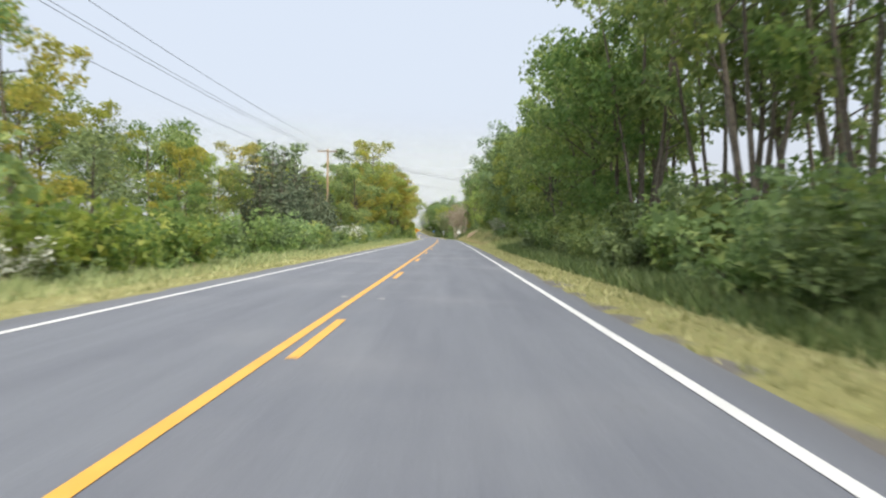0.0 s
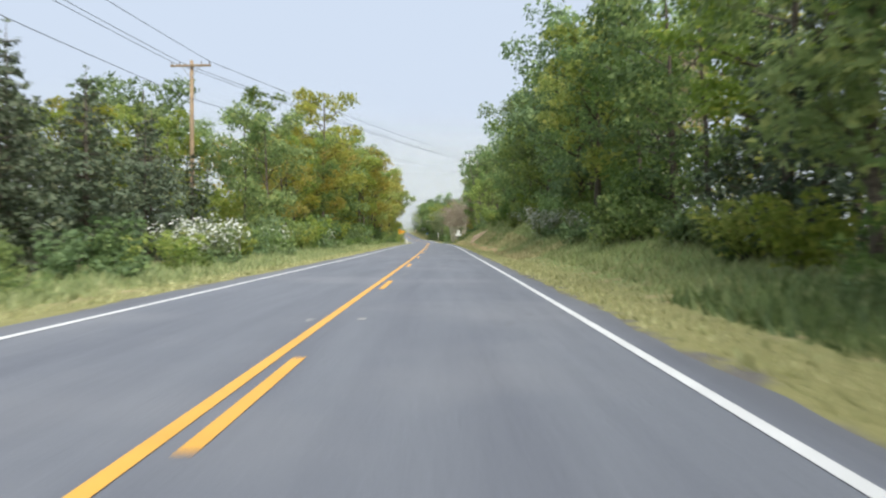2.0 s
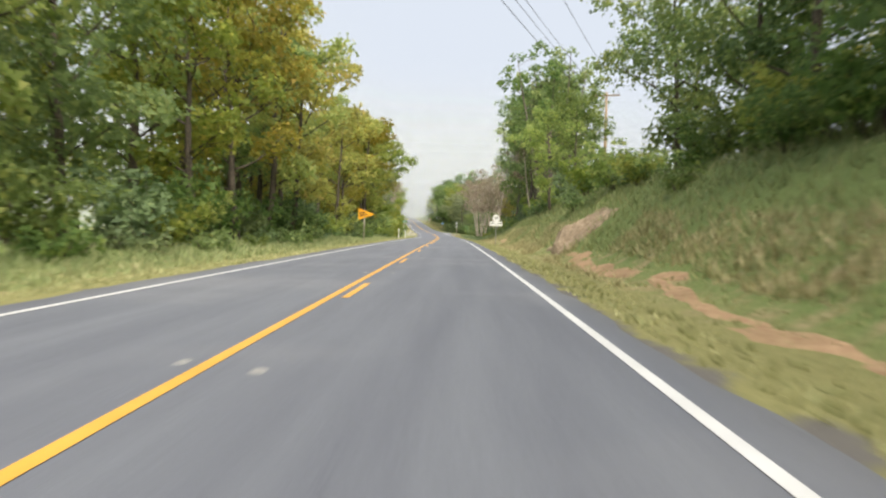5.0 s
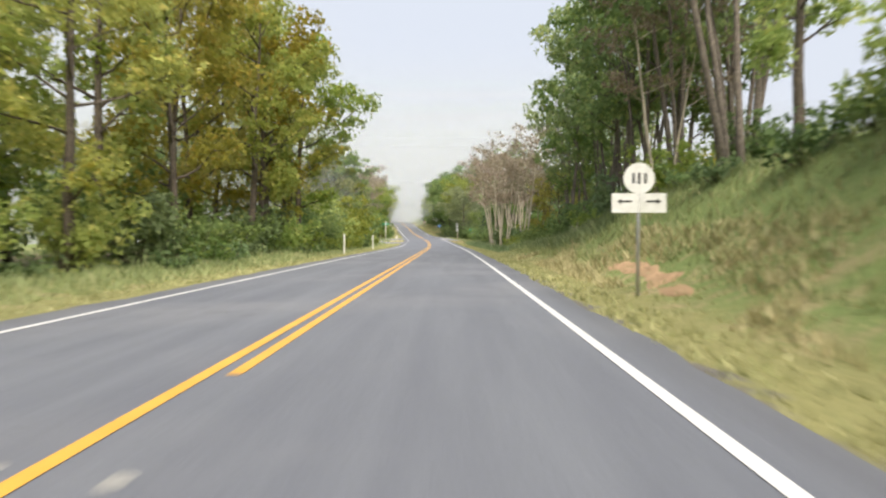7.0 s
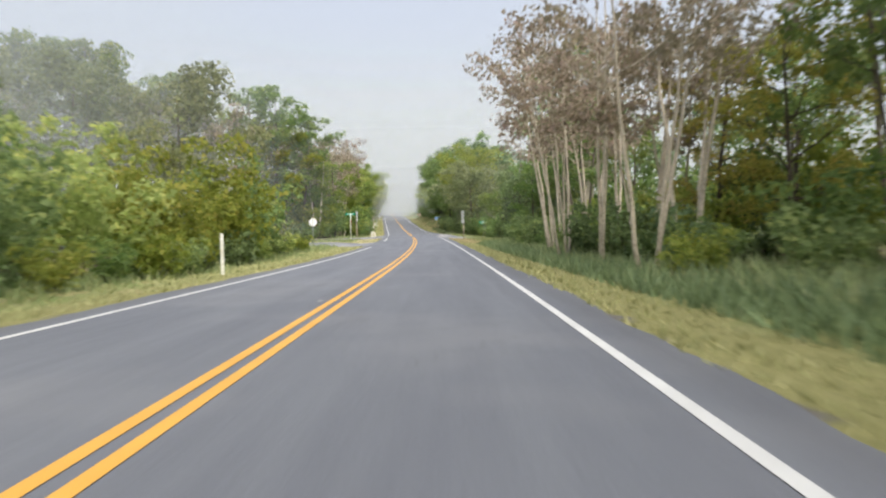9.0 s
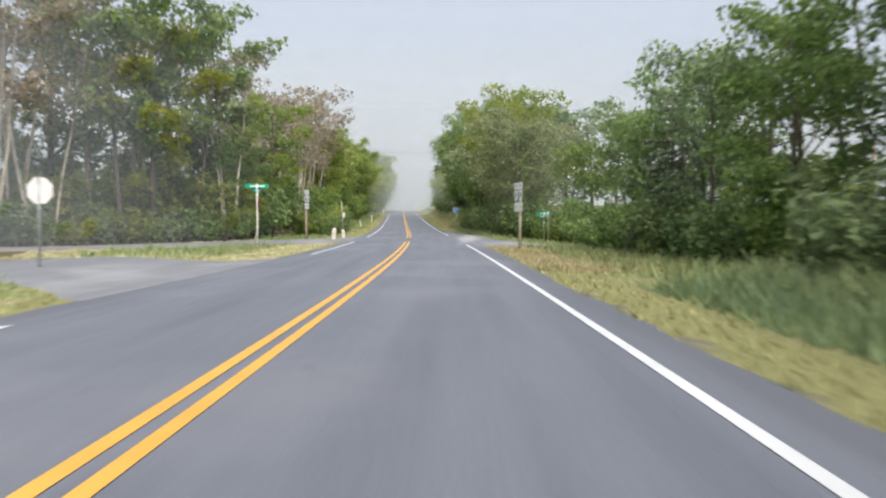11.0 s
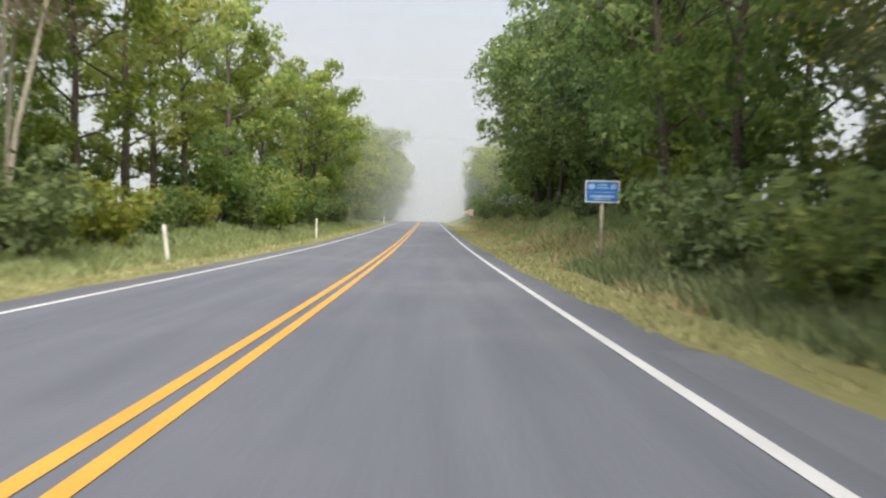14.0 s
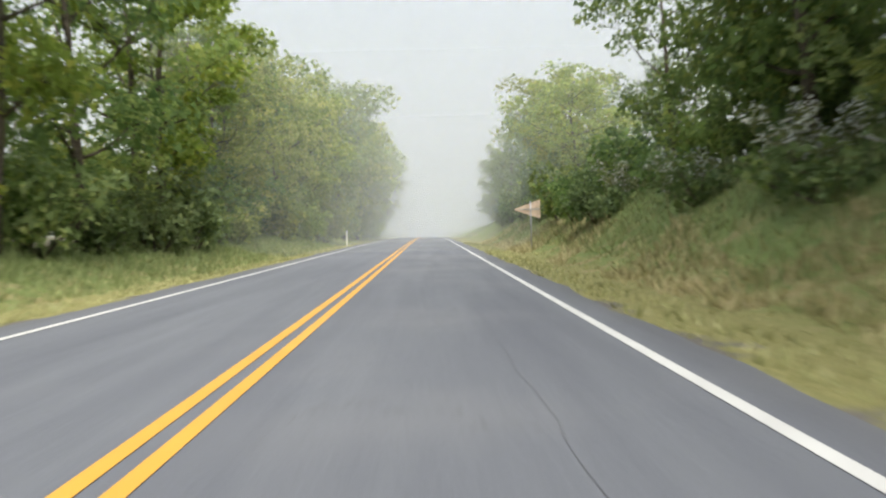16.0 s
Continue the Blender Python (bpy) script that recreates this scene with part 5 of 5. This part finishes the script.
def stop_sign(s, lat, up, turn):
    root = stood("stop_sign", "octagonal red stop sign on a steel post seen from behind", "stop sign", s, lat, turn, "stop signs")
    g0 = float(ground_up(s, lat))
    round_post(root, up + 0.4 - g0, 0.035, M_STEEL)
    pl = part("plate", plate_mesh("plate", stop_shape(0.40), 0.004, M_SIGN_RED, (0, -0.03, up - g0)), root)
    part("plate_back", plate_mesh("plate_back", stop_shape(0.395), 0.003, M_SIGN_WHITE, (0, -0.0255, up - g0)), root, "pale bare back")
    part("word", lettering("STOP", 0.26, M_SIGN_WHITE, 0, -0.034, up - g0), pl)


def blue_sign():
    s, lat, up = 383.0, 6.47, 2.18
    root = stood("information_sign", "blue road sign with pale print on a wooden post", "road sign", s, lat, -4)
    g0 = float(ground_up(s, lat))
    round_post(root, up - g0, 0.055, M_POST)
    part("border", plate_mesh("border", round_rect(0.98, 0.64, 0.02), 0.004, M_SIGN_WHITE, (0, -0.04, up - g0)), root)
    face = part("face", plate_mesh("face", round_rect(0.91, 0.57, 0.02), 0.004, M_SIGN_BLUE, (0, -0.044, up - g0)), root)
    part("emblem", plate_mesh("emblem", [(0.10 * math.cos(a), 0.08 * math.sin(a)) for a in np.linspace(0, 2 * math.pi, 17)[:-1]], 0.003, M_SIGN_PALEBLUE, (-0.31, -0.048, up + 0.14 - g0)), face)
    part("emblem", plate_mesh("emblem", [(-0.09, -0.08), (0.10, -0.06), (0.08, 0.09), (-0.05, 0.07)], 0.003, M_SIGN_PALEBLUE, (0.31, -0.048, up + 0.14 - g0)), face)
    for z, w, h in ((0.19, 0.28, 0.04), (0.11, 0.34, 0.04), (-0.02, 0.78, 0.018), (-0.14, 0.70, 0.07), (-0.22, 0.5, 0.03)):
        part("word_bar", box_mesh("word_bar", (w, 0.003, h), M_SIGN_PALEBLUE, (0, -0.048, up + z - g0), 0), face)


def delineator(s, lat, height, lean=0.0):
    root = stood("delineator", "slim white roadside marker post in the grass", "marker post", s, lat, 0, "white marker posts")
    root.matrix_basis = root.matrix_basis @ pose(0, 0, 0, 0, lean, 0)
    part("post", box_mesh("post", (0.11, 0.035, height + 0.3), M_PLASTIC, (0, 0, height / 2 - 0.15), 0.01), root)
    part("reflector", box_mesh("reflector", (0.08, 0.006, 0.16), M_SIGN_WHITE, (0, -0.021, height - 0.16), 0.002), root)


def stone_marker(s, lat, w, h, post, lean):
    root = stood("marker_stone", "pale painted stone marker with a peaked top" if not post else "pale stone base holding a thin post with a small plate", "marker stone", s, lat, 0, "marker stones")
    root.matrix_basis = root.matrix_basis @ pose(0, 0, 0, 0, lean, 0)
    out = [(-w / 2 * 1.1, -0.2), (w / 2 * 1.1, -0.2), (w / 2, h * 0.88), (w * 0.2, h), (-w * 0.2, h), (-w / 2, h * 0.88)]
    bm = bmesh.new()
    bm.from_mesh(plate_mesh("stone", out, w * 0.8, M_CONCRETE))
    bmesh.ops.bevel(bm, geom=bm.edges[:], offset=0.02, segments=2, affect="EDGES")
    me = bpy.data.meshes.new("stone")
    bm.to_mesh(me)
    bm.free()
    me.materials.append(M_CONCRETE)
    part("stone", me, root)
    if post:
        part("post", tube_mesh("post", [(0, 0, h - 0.05), (0.01, 0, 2.0), (-0.01, 0, 2.95)], [0.045, 0.045, 0.04], M_POST, 8), root)
        part("plate", plate_mesh("plate", round_rect(0.2, 0.36, 0.02), 0.006, M_CONCRETE, (0.14, -0.05, 1.85)), root)


def stake(s, lat):
    root = stood("stake", "short weathered wooden stake leaning in the verge", "stake", s, lat)
    part("stick", tube_mesh("stick", [(-0.1, 0, -0.2), (0.02, 0, 0.5), (0.2, 0, 1.2)], [0.05, 0.045, 0.04], M_POST, 7), root)


route_marker()
pennant(186.9, -4.9, 2.1, False)
pennant(446.6, 6.05, 1.85, True)
route_assembly(321.7, 5.75, 3.2, -76, False, (0.0,))
route_assembly(342.0, -7.75, 3.6, 80, True, (0.0, 0.3))
street_sign(322.4, -7.4, 3.15, 12, True)
street_sign(341.6, 10.25, 1.95, -28, False)
stop_sign(341.0, 10.5, 1.6, 76)
stop_sign(305.0, -9.6, 2.1, 180)
blue_sign()
for s, lat, h, ln in ((232.3, -5.2, 1.4, 0), (257.3, -5.5, 1.38, 0), (383, -5.9, 1.05, -8), (409.2, -5.5, 1.25, 0), (472, -4.9, 1.2, 0)):
    delineator(s, lat, h, ln)
stone_marker(341.0, -5.6, 0.28, 0.9, False, 5)
stone_marker(346.0, -5.3, 0.25, 0.7, True, -3)
stake(327.5, -8.6)


def utility_pole(s, lat, top, turn=0.0, label="weathered wooden utility pole with a crossarm"):
    root = stood("utility_pole", label, "utility pole", s, lat, turn, "utility poles")
    h = top - float(ground_up(s, lat))
    part("pole", tube_mesh("pole", [(0, 0, -0.6), (0.02, 0, h * 0.5), (0, 0, h)], [0.17, 0.145, 0.11], M_POLE, 10), root)
    part("crossarm", box_mesh("crossarm", (2.6, 0.11, 0.13), M_POLE, (0, -0.16, h - 0.35), 0.01), root)
    for x in (-1, 1):
        a = math.atan2(0.75, 0.6)
        part("brace", box_mesh("brace", (0.95, 0.02, 0.04), M_STEEL, (x * 0.3, -0.14, h - 0.75), 0.003, pose(0, 0, 0, 0, -x * math.degrees(a), 0)), root)
    for x in (-1.2, -0.7, 0.7, 1.2):
        part("insulator", tube_mesh("insulator", [(x, -0.16, h - 0.29), (x, -0.16, h - 0.2), (x, -0.16, h - 0.17), (x, -0.16, h - 0.1)], [0.025, 0.03, 0.055, 0.035], M_PORCELAIN, 8), root)
    ends = [root.matrix_basis @ Vector((x, -0.16, h - 0.1)) for x in (-1.2, -0.7, 1.2)]
    return ends + [root.matrix_basis @ Vector((0.12, 0, h - 2.4))]


def cable(a, b, sag, radius=0.016):
    pts = []
    for i in range(19):
        t = i / 18
        p = a.lerp(b, t)
        p.z -= sag * 4 * t * (1 - t)
        pts.append(p)
    ob = new("overhead_cable", tube_mesh("overhead_cable", pts, [radius] * 19, M_CABLE, 5))
    tagged(ob, "thin dark overhead cable strung between utility poles", "cable", "overhead cables")


def span(e1, e2, sag=0.7):
    for a, b in zip(e1, e2):
        cable(a, b, sag)


P0 = utility_pole(22, -17.5, 12.6)
P1 = utility_pole(99.7, -14.2, 12.0, -6)
P2 = utility_pole(205, 16.5, 15.0, -18)
PB = utility_pole(-62, -20, 12.4)
span(PB, P0)
span(P0, P1)
span(P1, P2, 0.9)
C1 = utility_pole(353, -25, 8.3, 86)
C2 = utility_pole(345, 38, 7.9, 86)
for k in (0, 2):
    cable(C1[k], C2[k], 0.9, 0.009)


def rock_outcrop(s0, s1, low, high, rise):
    """Layered rock breaking out of the bank: ledges that step up the slope."""
    rows, cols = np.linspace(s0, s1, 44), np.linspace(low, high, 26)
    verts, faces = [], []
    for s in rows:
        for q in cols:
            u, w = (s - s0) / (s1 - s0), (q - low) / (high - low)
            n1 = noise.noise(Vector((s * 0.55, q * 0.8, 1.7)))
            n2 = noise.noise(Vector((s * 1.9, q * 2.4, 4.2)))
            mask = min(1.0, 3.0 * u, 3.0 * (1 - u), 4.0 * w, 3.0 * (1 - w)) * (0.8 + 0.9 * n1)
            h = rise * max(-0.3, mask) + 0.22 * (n1 + 0.5 * n2)
            ledge = 0.16
            h = ledge * (math.floor(h / ledge) + float(smooth(0.55, 0.95, h / ledge % 1.0))) + 0.05 * n2
            edge = min(u, 1 - u, w, 1 - w)
            h = h - 0.4 * (1 - float(smooth(0.0, 0.14, edge)))
            verts.append(surf(float(s), float(q - 0.25 * h), h))
    k = len(cols)
    for a in range(len(rows) - 1):
        for b in range(k - 1):
            p = a * k + b
            faces.append((p, p + 1, p + k + 1, p + k))
    ob = new("rock_outcrop", mesh_from("rock_outcrop", verts, faces, M_ROCK))
    tagged(ob, "weathered tan layered rock breaking out of the grassy bank", "rock")


rock_outcrop(160.6, 166.2, 5.9, 8.9, 0.5)


def dead_branch(s, lat, length, seed, tilt):
    rnd = random.Random(seed)
    v, f = [], []
    q = limb(v, f, rnd, Vector((0, 0, -0.1)), Vector((math.cos(seed), math.sin(seed), tilt)), length, 0.05, 6)
    for m in (2, 3, 4):
        limb(v, f, rnd, q[m], Vector((rnd.uniform(-1, 1), rnd.uniform(-1, 1), 0.4)), length * 0.35, 0.02, 4)
    ob = new("dead_branch", mesh_from("dead_branch", v, f, M_DEADWOOD, shade=True))
    ob.location = surf(s, lat)
    tagged(ob, "bleached bare dead branch lying in the undergrowth", "branch", "dead branches")


for i, (s, lat, ln, ti) in enumerate(((90, -8.8, 2.2, 1.4), (93, -9.1, 1.6, 0.8), (60, 9.0, 2.0, 0.5), (123, 10.4, 2.4, 1.2), (172, 9.6, 1.8, 0.8), (220.4, 8.1, 1.1, 0.6), (425, 9.6, 1.8, 0.3), (40, 9.4, 2.2, 1.6))):
    dead_branch(s, lat, ln, i + 2, ti)


# ---------- flat pale sheets standing in for mist over the far end of the road ---
def haze_sheet(a, b, density, material_name, height=75, soft=0.3):
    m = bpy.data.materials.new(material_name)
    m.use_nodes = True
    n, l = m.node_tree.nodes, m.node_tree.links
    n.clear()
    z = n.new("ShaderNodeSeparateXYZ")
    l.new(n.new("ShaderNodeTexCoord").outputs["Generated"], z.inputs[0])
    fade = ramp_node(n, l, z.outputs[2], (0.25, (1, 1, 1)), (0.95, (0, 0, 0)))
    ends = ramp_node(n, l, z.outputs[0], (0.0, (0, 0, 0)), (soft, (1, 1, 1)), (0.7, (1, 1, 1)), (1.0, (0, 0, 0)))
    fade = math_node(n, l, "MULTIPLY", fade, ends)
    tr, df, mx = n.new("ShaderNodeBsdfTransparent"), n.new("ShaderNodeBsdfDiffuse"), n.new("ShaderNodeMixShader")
    # haze put into a grey-blue sheet colour, see-through by density
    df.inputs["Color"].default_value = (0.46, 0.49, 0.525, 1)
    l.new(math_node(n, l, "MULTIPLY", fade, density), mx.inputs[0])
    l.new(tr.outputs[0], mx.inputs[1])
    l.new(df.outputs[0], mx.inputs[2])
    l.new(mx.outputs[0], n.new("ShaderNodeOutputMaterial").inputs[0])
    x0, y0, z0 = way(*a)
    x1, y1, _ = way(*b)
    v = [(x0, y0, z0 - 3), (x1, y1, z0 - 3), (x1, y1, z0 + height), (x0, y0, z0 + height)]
    ob = new("backdrop", mesh_from("backdrop", v, [(0, 1, 2, 3)], m))
    tagged(ob, "flat see-through pale sheet standing in for morning mist", "mist", kind="structure")


# added sheets across the road, denser with distance, to imitate haze
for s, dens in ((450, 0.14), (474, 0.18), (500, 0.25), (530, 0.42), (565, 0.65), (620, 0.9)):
    haze_sheet((s, -160), (s, 160), dens, "mist")
# sheets standing in for mist over the open field east of the crossing
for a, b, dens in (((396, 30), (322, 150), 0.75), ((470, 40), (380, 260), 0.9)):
    haze_sheet(a, b, dens, "mist", 34)
# sheets that pale the tall trees behind the thickets, as drifting mist would
haze_sheet((283.5, -9.5), (283, -130), 0.55, "mist", 52, 0.07)
haze_sheet((340, -9.0), (276, -60), 0.24, "mist", 46, 0.08)
# and a faint sheet that hazes the great round trees past the crossing
haze_sheet((347, 6.4), (318, 66), 0.14, "mist", 40, 0.3)
